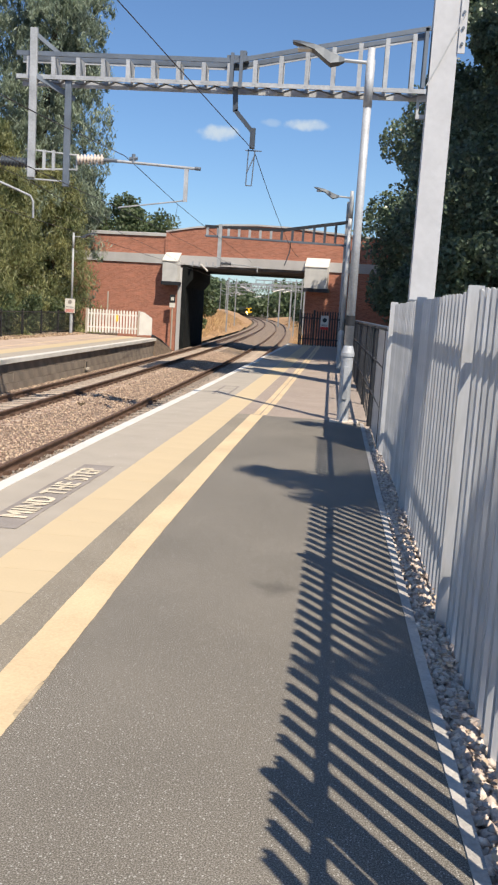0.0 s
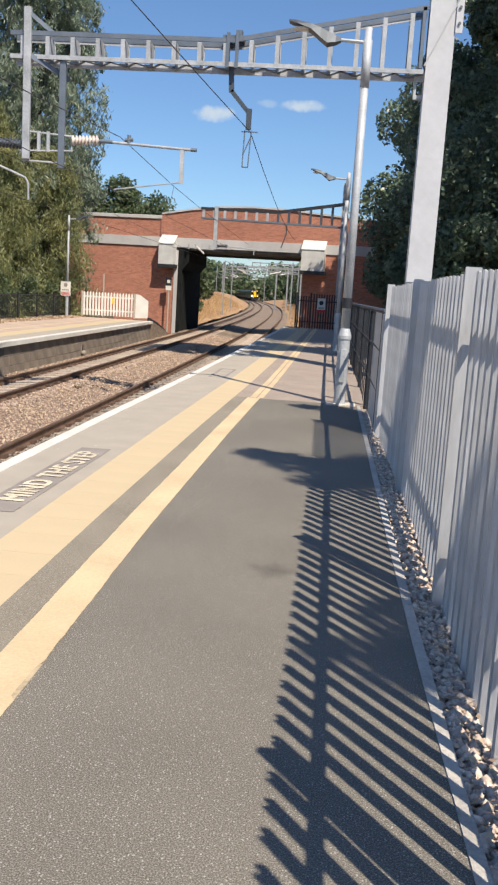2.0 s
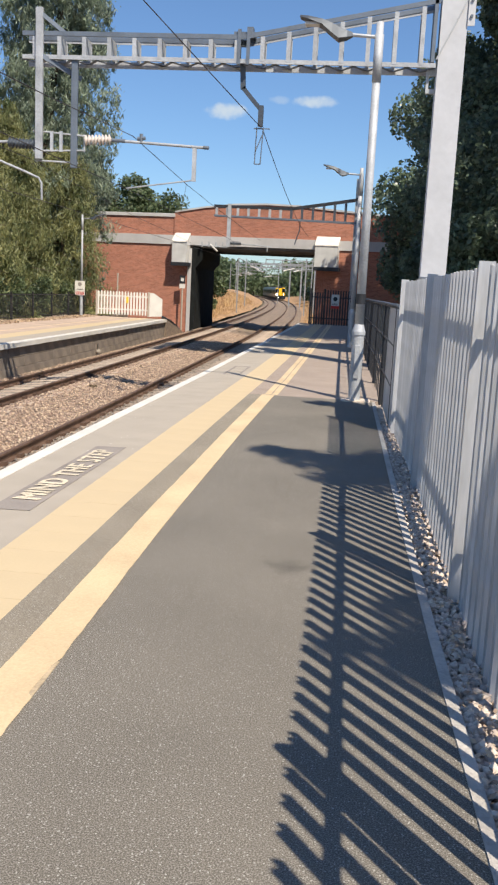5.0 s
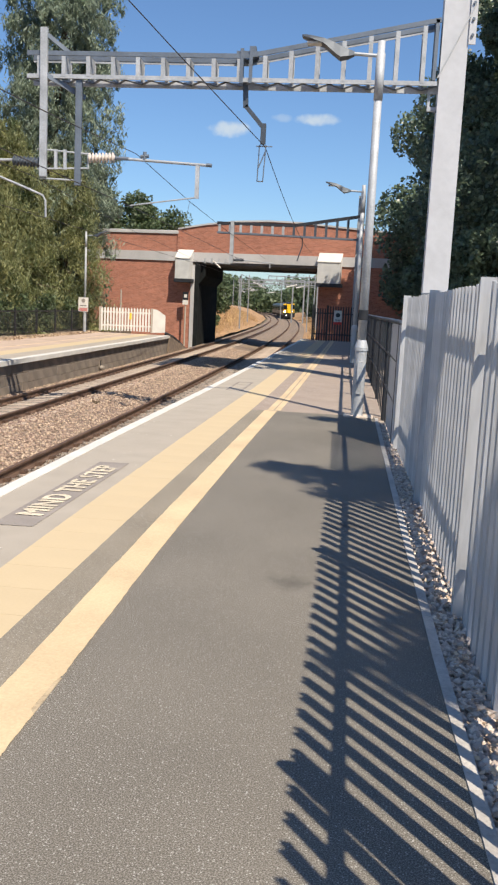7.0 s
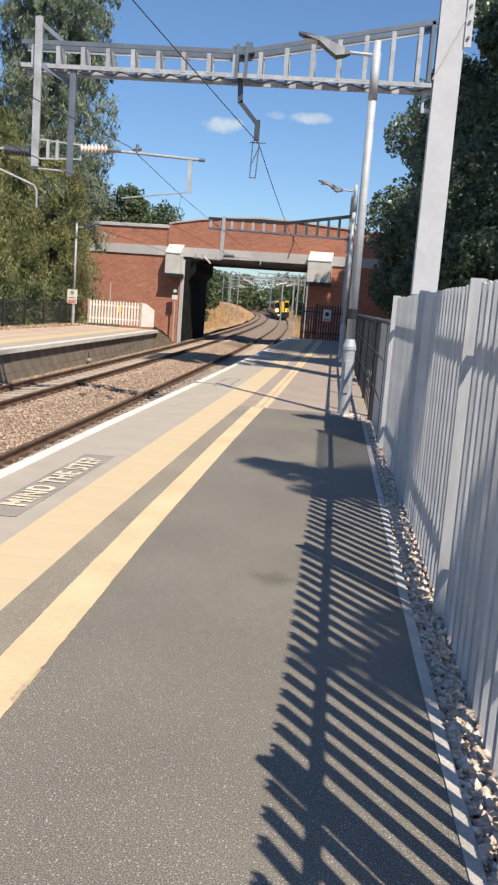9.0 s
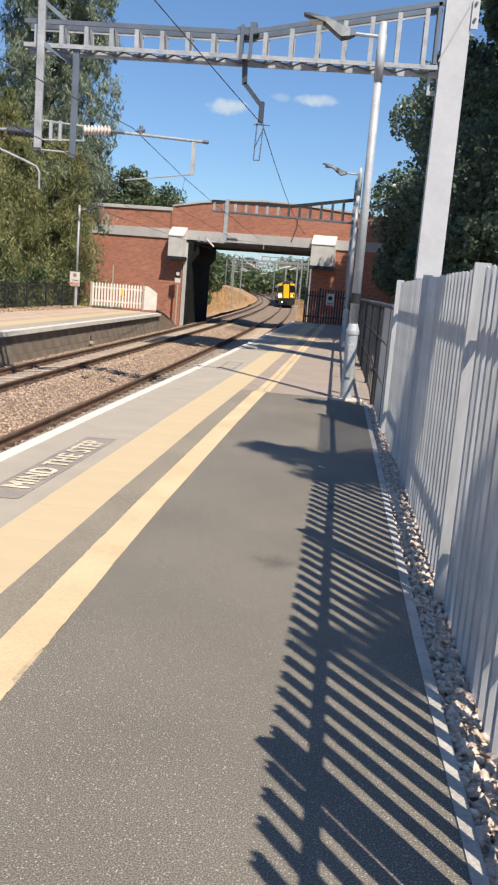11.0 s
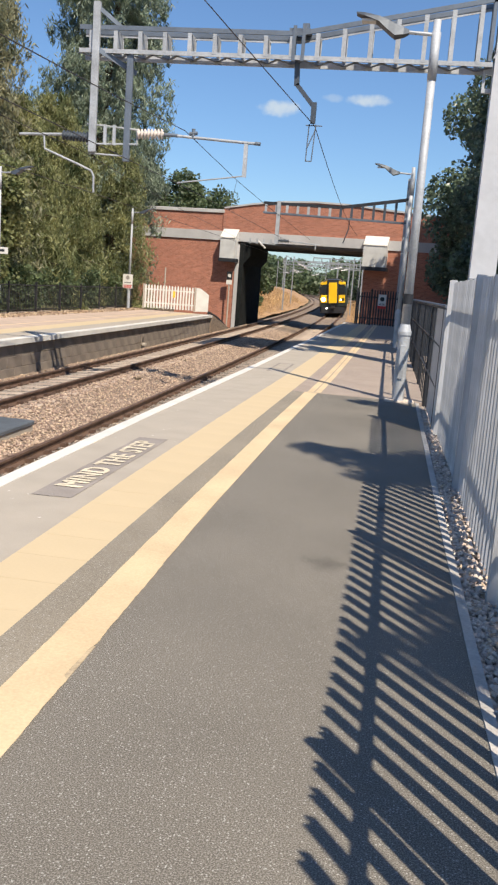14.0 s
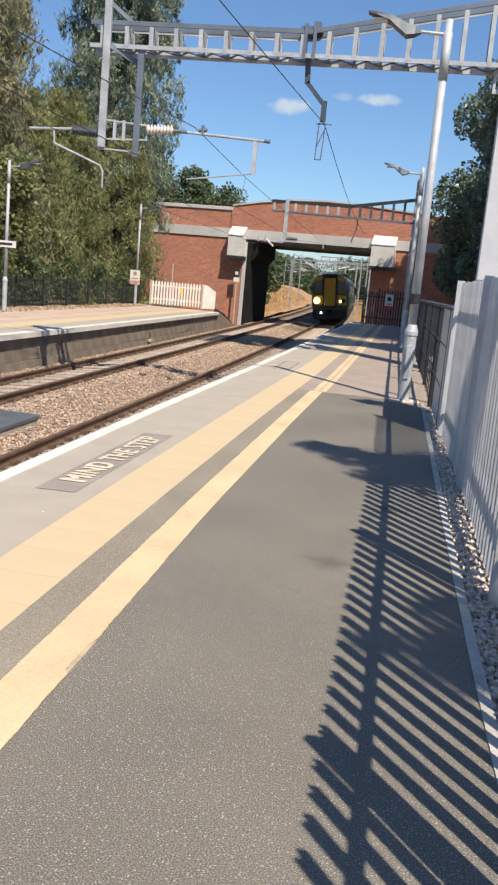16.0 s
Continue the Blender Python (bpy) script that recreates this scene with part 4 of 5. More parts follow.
def lattice(parent, x0, x1, zb, ztop, y, step, depth=0.42, t=0.09, lab=""):
    """Two-chord lattice beam between x0 and x1; ztop(x) gives the upper chord."""
    for dy in (-depth / 2, depth / 2):
        bm = bmesh.new()
        low = 0.05 if dy > 0 else 0.0
        beam(bm, (x0, y + dy, zb - low), (x1, y + dy, zb - low), 0.05, t + low)
        part("lower_chord", bm, M_GALV, parent)
        bm = bmesh.new()
        xs = [x0] + [x for x in (-2.9,) if x0 < x < x1] + [x1]
        for a, b in zip(xs, xs[1:]):
            beam(bm, (a, y + dy, ztop(a)), (b, y + dy, ztop(b)), 0.05, t * 1.05)
        # upper chord coloured dark for its shaded underside
        part("upper_chord", bm, M_GALV2, parent)
    # pale strip standing for the rear chord's lit lower part; webs of both faces
    bm = bmesh.new()
    for a, b in zip(xs, xs[1:]):
        beam(bm, (a, y + depth / 2, ztop(a) - 0.08), (b, y + depth / 2, ztop(b) - 0.08), 0.02, 0.06)
    part("top_strip", bm, M_GALV, parent)
    x = x0 + step * 0.5
    while x < x1 - 0.1:
        # folded plate web running from the front face to the back one
        part("web", sweep([[(x - 0.05, y - depth / 2 - 0.03, z), (x + 0.05, y - depth / 2 - 0.03, z), (x + 0.05, y - depth / 2 - 0.02, z), (x + 0.035, y - depth / 2 - 0.02, z), (x + 0.035, y + depth / 2 + 0.02, z), (x + 0.05, y + depth / 2 + 0.02, z), (x + 0.05, y + depth / 2 + 0.03, z), (x - 0.05, y + depth / 2 + 0.03, z), (x - 0.05, y + depth / 2 + 0.02, z), (x + 0.02, y + depth / 2 + 0.02, z), (x + 0.02, y - depth / 2 - 0.02, z), (x - 0.05, y - depth / 2 - 0.02, z)] for z in (zb, ztop(x) - 0.07)]), M_GALV, parent)
        # lacing between the lower chords, coloured dark like its shaded undersides
        for xa, xb in ((x - step / 2, x), (x, x + step / 2)):
            ya, yb = (y - depth / 2, y + depth / 2) if xa < x else (y + depth / 2, y - depth / 2)
            part("lacing", sweep([[(xa - 0.05, ya, z), (xa + 0.05, ya, z), (xb + 0.05, yb, z), (xb - 0.05, yb, z)] for z in (zb - 0.062, zb - 0.052)]), M_GALV2, parent)
        x += step


GY = 22.0
portal = thing("line_portal", (0, 0, 0), "grey steel overhead line portal with lattice boom above the tracks", "overhead line mast", "overhead line structures")
ztop1 = lambda x: 7.47 if x <= -2.9 else 7.47 + (x + 2.9) * 0.193
lattice(portal, -8.34, 1.62, 6.93, ztop1, GY, 0.62, 0.45, 0.10)
# mast: broad H-section with a joint
HSEC = [(1.66, -0.24), (2.26, -0.24), (2.26, 0.24), (2.22, 0.24), (2.22, -0.20), (1.70, -0.20), (1.70, 0.24), (1.66, 0.24)]
bm = sweep([[(a, GY + b, z) for a, b in HSEC] for z in (-0.4, 10.6)])
part("mast", bm, M_MAST, portal, "broad pale grey mast")
part("splice", B((1.63, 2.29, GY - 0.26, GY - 0.23, 1.86, 1.90), (1.63, 2.29, GY - 0.26, GY - 0.23, 2.06, 2.10)), M_GALV2, portal)
part("bracket", B((2.26, 2.42, GY - 0.28, GY - 0.24, 7.8, 10.2)), M_MAST, portal)
for z in (8.0, 8.35, 8.7, 9.3, 9.7):
    part("bolt", rods([((2.34, GY - 0.32, z), (2.34, GY - 0.27, z))], 0.035, 8), M_GALV2, portal)
bm = bmesh.new()
beam(bm, (1.62, GY - 0.26, 7.05), (2.36, GY - 0.3, 8.65), 0.03, 0.06)
part("strut", bm, M_GALV, portal)
part("gusset", B((1.44, 1.66, GY - 0.05, GY + 0.05, 6.35, 6.45), (1.44, 1.66, GY - 0.05, GY + 0.05, 6.75, 6.9), (1.44, 1.5, GY - 0.05, GY + 0.05, 6.45, 6.75)), M_GALV, portal)
part("end_post", B((1.5, 1.58, GY - 0.25, GY + 0.25, 7.0, 8.35)), M_GALV2, portal)
part("splice_plate", B((-3.05, -2.97, GY - 0.27, GY - 0.22, 6.85, 7.64), (-2.83, -2.75, GY - 0.27, GY - 0.22, 6.85, 7.64), (-3.15, -2.65, GY - 0.2, GY + 0.2, 7.53, 7.6), (-2.85, -2.7, GY - 0.1, GY + 0.1, 7.6, 7.74)), M_GALV2, portal)
# drop tubes with the cantilever of the nearer track
part("drop_tube", B((-7.98, -7.80, GY - 0.34, GY - 0.24, 4.52, 8.04), bevel=0.01), M_GALV, portal)
part("drop_tube", B((-7.12, -6.96, GY - 0.2, GY - 0.1, 4.35, 6.9), bevel=0.01), M_GALV2, portal)
bm = bmesh.new()
beam(bm, (-7.85, GY - 0.3, 7.9), (-7.3, GY, 7.5), 0.06, 0.1)
part("brace", bm, M_GALV2, portal)
bm = bmesh.new()
beam(bm, (-7.85, GY - 0.3, 6.95), (-6.95, GY + 0.1, 6.5), 0.06, 0.12)
part("brace", bm, M_GALV2, portal)
part("clamp", rods([((-8.05, GY - 0.25, 5.2), (-6.75, GY - 0.15, 5.12)), ((-8.05, GY - 0.25, 4.72), (-6.75, GY - 0.15, 4.78)), ((-8.0, GY - 0.2, 4.5), (-6.95, GY - 0.1, 4.48)), ((-6.78, GY - 0.15, 4.75), (-6.78, GY - 0.15, 5.15))], 0.022), M_GALV, portal)
part("stay", B((-7.62, -7.55, GY - 0.26, GY - 0.2, 4.72, 5.2), (-7.38, -7.31, GY - 0.26, GY - 0.2, 4.72, 5.2)), M_GALV, portal)


def insulator(x0, x1, z0, z1, y):
    p, q = Vector((x0, y, z0)), Vector((x1, y, z1))
    d = q - p
    prof = [(0.05, 0.0)]
    for i in range(8):
        prof += [(0.055, (i + 0.25) / 8), (0.13, (i + 0.4) / 8), (0.12, (i + 0.55) / 8), (0.055, (i + 0.7) / 8)]
    bm = lathe([(r, s * d.length) for r, s in prof + [(0.05, 1.0)]], 14)
    bmesh.ops.transform(bm, verts=bm.verts[:], matrix=Matrix.Translation(p) @ d.to_track_quat('Z', 'Y').to_matrix().to_4x4())
    return bm


part("insulator", insulator(-6.78, -6.1, 5.03, 5.06, GY - 0.12), M_INSUL, portal, "ribbed pale porcelain insulator", True)
part("cantilever_tube", rods([((-6.1, GY - 0.12, 5.05), (-3.74, GY - 0.12, 4.94))], 0.035, 10), M_GALV, portal)
for p, q in (((-6.15, GY - 0.12, 5.05), (-5.75, GY - 0.12, 5.04)), ((-5.35, GY - 0.12, 5.02), (-5.35, GY - 0.12, 5.22)), ((-5.45, GY - 0.12, 5.1), (-5.25, GY - 0.12, 5.12)), ((-3.8, GY - 0.12, 4.95), (-3.66, GY - 0.12, 4.94))):
    part("fitting", rods([(p, q)], 0.045, 8), M_GALV2, portal)
part("registration_drop", B((-4.06, -3.96, GY - 0.15, GY - 0.1, 4.14, 4.93)), M_GALV, portal)
part("registration_arm", rods([((-4.0, GY - 0.12, 4.17), (-5.72, GY, 3.93))], 0.018, 6), M_GALV, portal)
# hanging bracket at the boom's joint
bm = bmesh.new()
beam(bm, (-2.93, GY, 6.95), (-2.9, GY, 6.35), 0.12, 0.1)
beam(bm, (-2.9, GY, 6.38), (-2.46, GY, 5.9), 0.1, 0.1)
beam(bm, (-2.44, GY, 5.98), (-2.44, GY, 5.5), 0.12, 0.12)
part("hanger", bm, M_DARKGALV, portal, "cranked dark hanger")
part("stirrup", rods([((-2.52, GY, 5.48), (-2.54, GY, 4.62)), ((-2.36, GY, 5.48), (-2.40, GY, 4.62)), ((-2.55, GY, 4.62), (-2.39, GY, 4.62)), ((-2.36, GY, 5.35), (-2.54, GY, 4.9)), ((-2.6, GY, 5.45), (-2.2, GY, 5.45))], 0.014), M_GALV2, portal)
# cantilever of the farther track
part("cantilever_tube", rods([((-9.85, GY - 0.2, 4.88), (-8.7, GY - 0.22, 4.92))], 0.035, 10), M_GALV, portal)
part("insulator", insulator(-8.7, -8.0, 4.9, 4.87, GY - 0.22), M_DARKGALV, portal, "dark insulator", True)
part("registration_arm", tube([(-9.2, GY - 0.2, 4.9), (-9.17, GY - 0.2, 4.55), (-8.27, GY - 0.2, 4.22), (-7.92, GY - 0.2, 4.08), (-7.85, GY - 0.2, 3.95), (-7.84, GY - 0.2, 3.55)], 0.028, 8), M_GALV, portal)

# the boom stands a little nearer, and lower, than drawn above
K_NEAR = 0.85
NEARER = Matrix.Translation((0, 0, 1.6 * (1 - K_NEAR))) @ Matrix.Scale(K_NEAR, 4)
for ob in portal.children:
    ob.data.transform(NEARER)
nearer = lambda *p: tuple(NEARER @ Vector(p))

# second portal just before the bridge
portal2 = thing("line_portal", (0, 0, 0), "dark lattice overhead line portal before the bridge", "overhead line mast", "overhead line structures")
ztop2 = lambda x: 6.12 if x <= -3.6 else 6.12 + (x + 3.6) * 0.17
bm = bmesh.new()
for dy in (-0.2, 0.2):
    for a, b in ((-7.9, -3.6), (-3.6, 0.1)):
        beam(bm, (a, 50 + dy, ztop2(a)), (b, 50 + dy, ztop2(b)), 0.06, 0.14)
part("upper_chord", bm, M_DARKSTEEL, portal2)
bm = bmesh.new()
for dy in (-0.2, 0.2):
    beam(bm, (-7.9, 50 + dy, 5.6), (0.1, 50 + dy, 5.48), 0.06, 0.09)
part("lower_chord", bm, M_GALV2, portal2)
for i in range(13):
    x = -7.75 + i * 0.6
    part("web", B((x - 0.07, x + 0.07, 49.78, 49.8, 5.55, ztop2(x))), M_GALV if i < 7 else M_DARKGALV, portal2)
part("mast", B((-0.05, 0.33, 49.8, 50.2, -0.3, 7.85)), M_GALV, portal2, "pale grey mast")
part("drop_tube", B((-7.12, -6.92, 49.7, 49.9, 3.9, 6.25)), M_GALV, portal2)
part("hanger", rods([((-3.05, 50, 5.5), (-3.05, 50, 5.0)), ((-3.05, 50, 5.0), (-3.3, 50, 4.2))], 0.03), M_DARKGALV, portal2)
part("insulator", insulator(-6.9, -6.3, 4.1, 4.1, 49.8), M_DARKGALV, portal2, "", True)
part("cantilever_tube", rods([((-6.3, 49.8, 4.1), (-4.6, 49.8, 4.0)), ((-4.8, 49.8, 4.0), (-4.8, 49.8, 3.7))], 0.03), M_GALV, portal2)

# ---- wires ----


def wire(name, pts, r, label):
    return tagged(link(name, tube(pts, r, 5), M_WIRE), label, "wire", "overhead wires")


def sag(p, q, d, n=8):
    p, q = Vector(p), Vector(q)
    return [p.lerp(q, i / n) - Vector((0, 0, 4 * d * (i / n) * (1 - i / n))) for i in range(n + 1)]


wire("catenary_wire", [(-4.15, -15, 4.5), (-4.2, -6, 3.95), (-4.3, 2, 3.8), (-4.35, 8.9, 3.93), (-4.45, 12.5, 4.15), (-4.73, 18.6, 4.63), (-4.97, 26, 4.53), (-5.15, 33, 4.5), (-5.6, 54.5, 4.5)], 0.008, "dark catenary wire above the nearer track")
wire("contact_wire", [(-4.2, -15, 3.3), (-4.3, 8.85, 3.3), (-4.4, 10.8, 3.35), (-4.85, 18.7, 3.56), (-5.2, 28, 3.68), (-6.3, 54, 4.05), (-6.2, 66, 3.8), (-6.5, 90, 3.7)], 0.007, "dark contact wire above the nearer track")
wire("catenary_wire", [(-7.2, -15, 4.5), (-7.2, 14.8, 4.17), (-6.95, 18.6, 4.1), (-8.13, 32, 4.07), (-9.2, 45, 4.2), (-9.8, 54.5, 4.15)], 0.008, "dark catenary wire above the farther track")
wire("contact_wire", [(-6.9, -15, 3.2), (-6.66, 18.6, 3.24), (-8.2, 50, 3.6), (-9.7, 90, 3.6)], 0.007, "dark contact wire above the farther track")
wire("feeder_wire", sag(nearer(-7.6, 3.0, 9.2), nearer(-2.38, GY, 5.44), 0.05, 8) + sag(nearer(-2.38, GY, 5.44), (-2.7, 53.8, 4.9), 0.35)[1:], 0.009, "dark feeder wire held by the hanging bracket")
bm = rod(bmesh.new(), (-5.12, 26, 3.65), (-4.97, 26, 4.535), 0.005, 0.005, 4)
tagged(link("dropper_wire", bm, M_WIRE), "thin dropper between catenary and contact wire", "wire", "overhead wires")

# ---- overhead structures beyond the bridge ----


M_FARSTEEL = mat("far_mast_steel", (0.30, 0.31, 0.32), 0.6, 0.2, 0.15, 2, 20, 0.03)


def far_mast(x, y, h, arms, zb=-0.6):
    fm = thing("line_mast", (x, y, zb), "pale grey overhead line mast beyond the bridge", "overhead line mast", "masts beyond the bridge")
    part("mast", B((-0.065, 0.065, -0.065, 0.065, -0.8, h)), M_FARSTEEL, fm)
    for z, x1 in arms:
        part("arm", rods([((0, 0, z), (x1, 0, z - 0.1)), ((0, 0, z + 0.9), (x1 * 0.7, 0, z))], 0.035, 6), M_FARSTEEL, fm)
        part("insulator", rods([((x1 * 0.45, 0, z + 0.1), (x1 * 0.8, -1.6, z - 0.25))], 0.06, 8), M_WHITE, fm)
    return fm


for x, y, h, arms in ((-12.3, 96, 5.5, ((4.6, 3.0),)), (-14.3, 120, 6.3, ((4.8, 3.2),)), (-19.2, 150, 7.0, ((5.0, 3.2),)), (-20.8, 160, 7.2, ((5.0, 3.4),)), (-26.0, 190, 7.5, ((5.2, 3.4),)), (-5.2, 118, 6.6, ((5.0, -3.0),)), (-5.0, 98, 5.8, ((4.6, -3.0),)), (-15.5, 190, 7.5, ((5.2, -3.4),))):
    far_mast(x, y, h, arms)
for y, x0, x1, z in ((98, -9.5, -3.9, 4.4), (118, -12.0, -4.8, 4.6), (150, -17.0, -8.4, 5.4), (160, -21, -11, 5.6)):
    pt = thing("line_portal", (0, y, 0), "pale lattice boom across the tracks beyond the bridge", "overhead line mast", "booms beyond the bridge")
    bm = bmesh.new()
    beam(bm, (x0, 0, z), (x1, 0, z), 0.1, 0.1)
    beam(bm, (x0, 0, z + 0.55), (x1, 0, z + 0.55), 0.1, 0.1)
    part("chord", bm, M_FARSTEEL, pt)
    k = x0
    while k < x1:
        part("web", beam(bmesh.new(), (k, 0, z), (k, 0, z + 0.55), 0.1, 0.08), M_FARSTEEL, pt)
        k += 0.9
    part("leg", B((x1 - 0.12, x1 + 0.12, -0.12, 0.12, -1.2, z + 0.8)), M_FARSTEEL, pt)

house = thing("building", (-38.0, 210, -1.0), "small pale building beyond the railway curve", "building")
part("wall", B((-6, 6, 0, 8, 0, 4.2)), M_BOXWHITE, house)
part("roof", sweep([[(a, -0.5, 4.2), (a, 8.5, 4.2), (a, 4, 6.4)] for a in (-6.5, 6.5)]), M_PINK, house)
for i in range(4):
    part("window", B((-5 + i * 2.8, -3.6 + i * 2.8, -0.05, 0.02, 1.6, 3.2)), M_GLASSDARK, house)

# ---- far fence, white palisade ----


def dark_fence():
    ff = thing("metal_railing", (-14.05, 0, FAR_Z), "dark metal railing with hedge behind the far platform", "railing")
    bm = rod(bmesh.new(), (0, 0, 0), (0, 0, 1.12), 0.012, 0.012, 5)
    me = bpy.data.meshes.new("bar")
    bm.to_mesh(me)
    bm.free()
    me.materials.append(M_BLACK)
    y = 18.0
    while y < 46.0:
        share("bar", me, ff, (-0.0, y, 0))
        y += 0.14
    for z in (0.12, 1.05):
        part("rail", B((-0.02, 0.02, 18, 46, z, z + 0.04)), M_BLACK, ff)
    y = 18
    while y < 46.5:
        part("post", B((-0.035, 0.035, y - 0.035, y + 0.035, 0, 1.2)), M_BLACK, ff)
        y += 2.5


dark_fence()
wf = thing("white_fence", (-13.2, 45.3, FAR_Z + 0.06), "white painted palisade fence at the far platform end", "fence", rz=math.atan2(2.0, 3.2) * 0.45)
for i in range(17):
    x = i * 0.155
    part("pale", sweep([[(x + a, yy, 0.06), (x + a, yy, 1.22), (x + 0.045, yy, 1.30), (x + 0.09 - a, yy, 1.22), (x + 0.09 - a, yy, 0.06)] for a, yy in ((0.0, -0.015), (0.0, 0.015))]), M_WHITE, wf)
for z in (0.3, 1.0):
    part("rail", B((-0.05, 2.65, 0.017, 0.06, z, z + 0.07)), M_WHITE, wf)
for x in (-0.1, 2.62):
    part("post", B((x, x + 0.09, -0.03, 0.07, 0, 1.3)), M_COPING, wf)
part("end_panel", sweep([[(2.72, yy, 0.02), (2.72, yy, 1.28), (2.95, yy, 1.25), (3.4, yy, 0.95), (3.4, yy, 0.05)] for yy in (-0.02, 0.02)]), M_WHITE, wf, "solid white angled panel")
part("notice", B((1.49, 1.61, -0.03, -0.017, 0.68, 1.02)), M_SIGNYEL, wf, "yellow notice")
hp = thing("marker_post", (-12.6, 47.0, FAR_Z), "slim grey post behind the white fence", "post")
part("post", rods([((0, 0, 0), (0, 0, 2.3))], 0.04, 8), M_COPING, hp)

hr = thing("ramp_rail", (-9.75, 45.6, -0.16), "dark timber handrail sloping down the platform end", "handrail")
part("rail", tube([(0, 0, 0.1), (-0.05, 2.4, -0.2), (-0.1, 5.2, -0.75)], 0.06, 6), M_DARKSTEEL, hr)
for yy, zz in ((0.3, 0.05), (2.6, -0.25), (5.0, -0.72)):
    part("post", B((-0.12, -0.02, yy - 0.05, yy + 0.05, -1.0, zz)), M_DARKSTEEL, hr)

# fittings below the bridge band
ft = thing("line_fitting", on_bridge(-9.75, -0.3, 4.0), "pale steel insulator bracket under the bridge band", "bracket", rz=BRIDGE_TURN)
part("arm", tube([(0, 0.2, 0.2), (0.9, 0, 0.16), (1.9, 0, 0.12)], 0.05, 6), M_GALV, ft)
part("insulator", tube([(0.9, -0.4, 0.25), (1.3, -0.1, -0.15)], 0.055, 8), M_WHITE, ft)
for k in range(4):
    part("strut", B((0.2 + k * 0.45, 0.3 + k * 0.45, -0.03, 0.03, 0.1, 0.42)), M_GALV, ft)
for x in (0.2, 0.45):
    cd = thing("conduit", on_bridge(x, -0.05, 0.0), "grey conduit pipe on the bridge abutment", "pipe", "conduits", rz=BRIDGE_TURN)
    part("pipe", rods([((0, 0, -0.2), (0, 0, 3.0 if x < 0 else 4.1))], 0.045, 8), M_GALV2, cd)
    part("clip", B((-0.07, 0.07, 0.0, 0.07, 1.5, 1.56)), M_GALV2, cd)

# dark leafy clumps between the rails, added for shadows lying on the ballast
rng = np.random.default_rng(77)
for wx, wy, wr in ((-6.2, 21.0, 0.10), (-6.5, 27.0, 0.12)):
    wd = thing("weed", (wx, wy, -1.06), "small dark leafy clump standing for a shadow on the ballast", "weed", "weeds in the ballast")
    n = 60
    a = rng.uniform(0, 6.283, n)
    rr = wr * rng.random(n) ** 0.6
    c = np.stack([np.cos(a) * rr, np.sin(a) * rr, rng.random(n) * 0.12], 1)
    quads("leaves", leaf_quads(c, 0.03, rng, 0.1), M_SHADECLUMP, wd)

# drain outlet in the far platform wall
dr = thing("drain_outlet", (track_x(32) - 4.89, 32, -0.82), "small dark drain hole with pale lip in a platform wall", "drain")
part("surround", B((0.0, 0.035, -0.17, -0.11, -0.16, 0.16), (0.0, 0.035, 0.11, 0.17, -0.16, 0.16), (0.0, 0.035, -0.11, 0.11, 0.11, 0.16)), M_BLOCK, dr)
part("hole", B((0.0, 0.012, -0.11, 0.11, -0.10, 0.11)), M_BLACK, dr)
part("lip", B((0.0, 0.14, -0.13, 0.13, -0.20, -0.10), bevel=0.015), M_COPING, dr, "pale concrete lip")


# ---- trees ----


def broad_tree(name, base, h, spread, n, leaf, size, label, seed, crown_low=0.25, lobes=26, category="tree", fat=1.0):
    rng = np.random.default_rng(seed)
    tr = thing(name, base, label, category)
    bm = bmesh.new()
    r = 0.035 * h * 0.5
    rod(bm, (0, 0, -0.4), (0.1, 0, h * 0.35), r, r * 0.7, 10)
    rod(bm, (0.1, 0, h * 0.35), (0, 0.2, h * 0.85), r * 0.7, r * 0.2, 8)
    cs = []
    for i in range(lobes):
        z = h * (crown_low + (0.97 - crown_low) * (i + 0.5) / lobes)
        t = (z / h - crown_low) / (1 - crown_low)
        rad = spread * (math.sin(math.pi * (0.16 + 0.80 * t)) ** 0.7)
        a = rng.uniform(0, 6.283)
        d = rad * rng.uniform(0.35, 0.85)
        p = np.array([math.cos(a) * d, math.sin(a) * d, z])
        cs.append((p, rad * rng.uniform(0.30, 0.5) * fat))
        rod(bm, (0.05, 0, max(0.2 * h, z - 0.5 * d - 0.5)), tuple(p), r * 0.25, r * 0.06, 6)
    part("trunk", bm, M_BARK, tr)
    per = int(n * 0.86) // lobes
    pts = []
    for p, rr in cs:
        v = rng.normal(size=(per, 3))
        v /= np.linalg.norm(v, axis=1, keepdims=True)
        rad = rr * (1 - 0.6 * rng.random((per, 1)) ** 2.2) * (1 + 0.25 * np.sin(v[:, :1] * 7 + p[0]) * np.cos(v[:, 1:2] * 6))
        pts.append(p + v * rad * [1, 1, 0.8])
    quads("crown", leaf_quads(np.concatenate(pts), size, rng, 0.2), leaf, tr)
    return tr


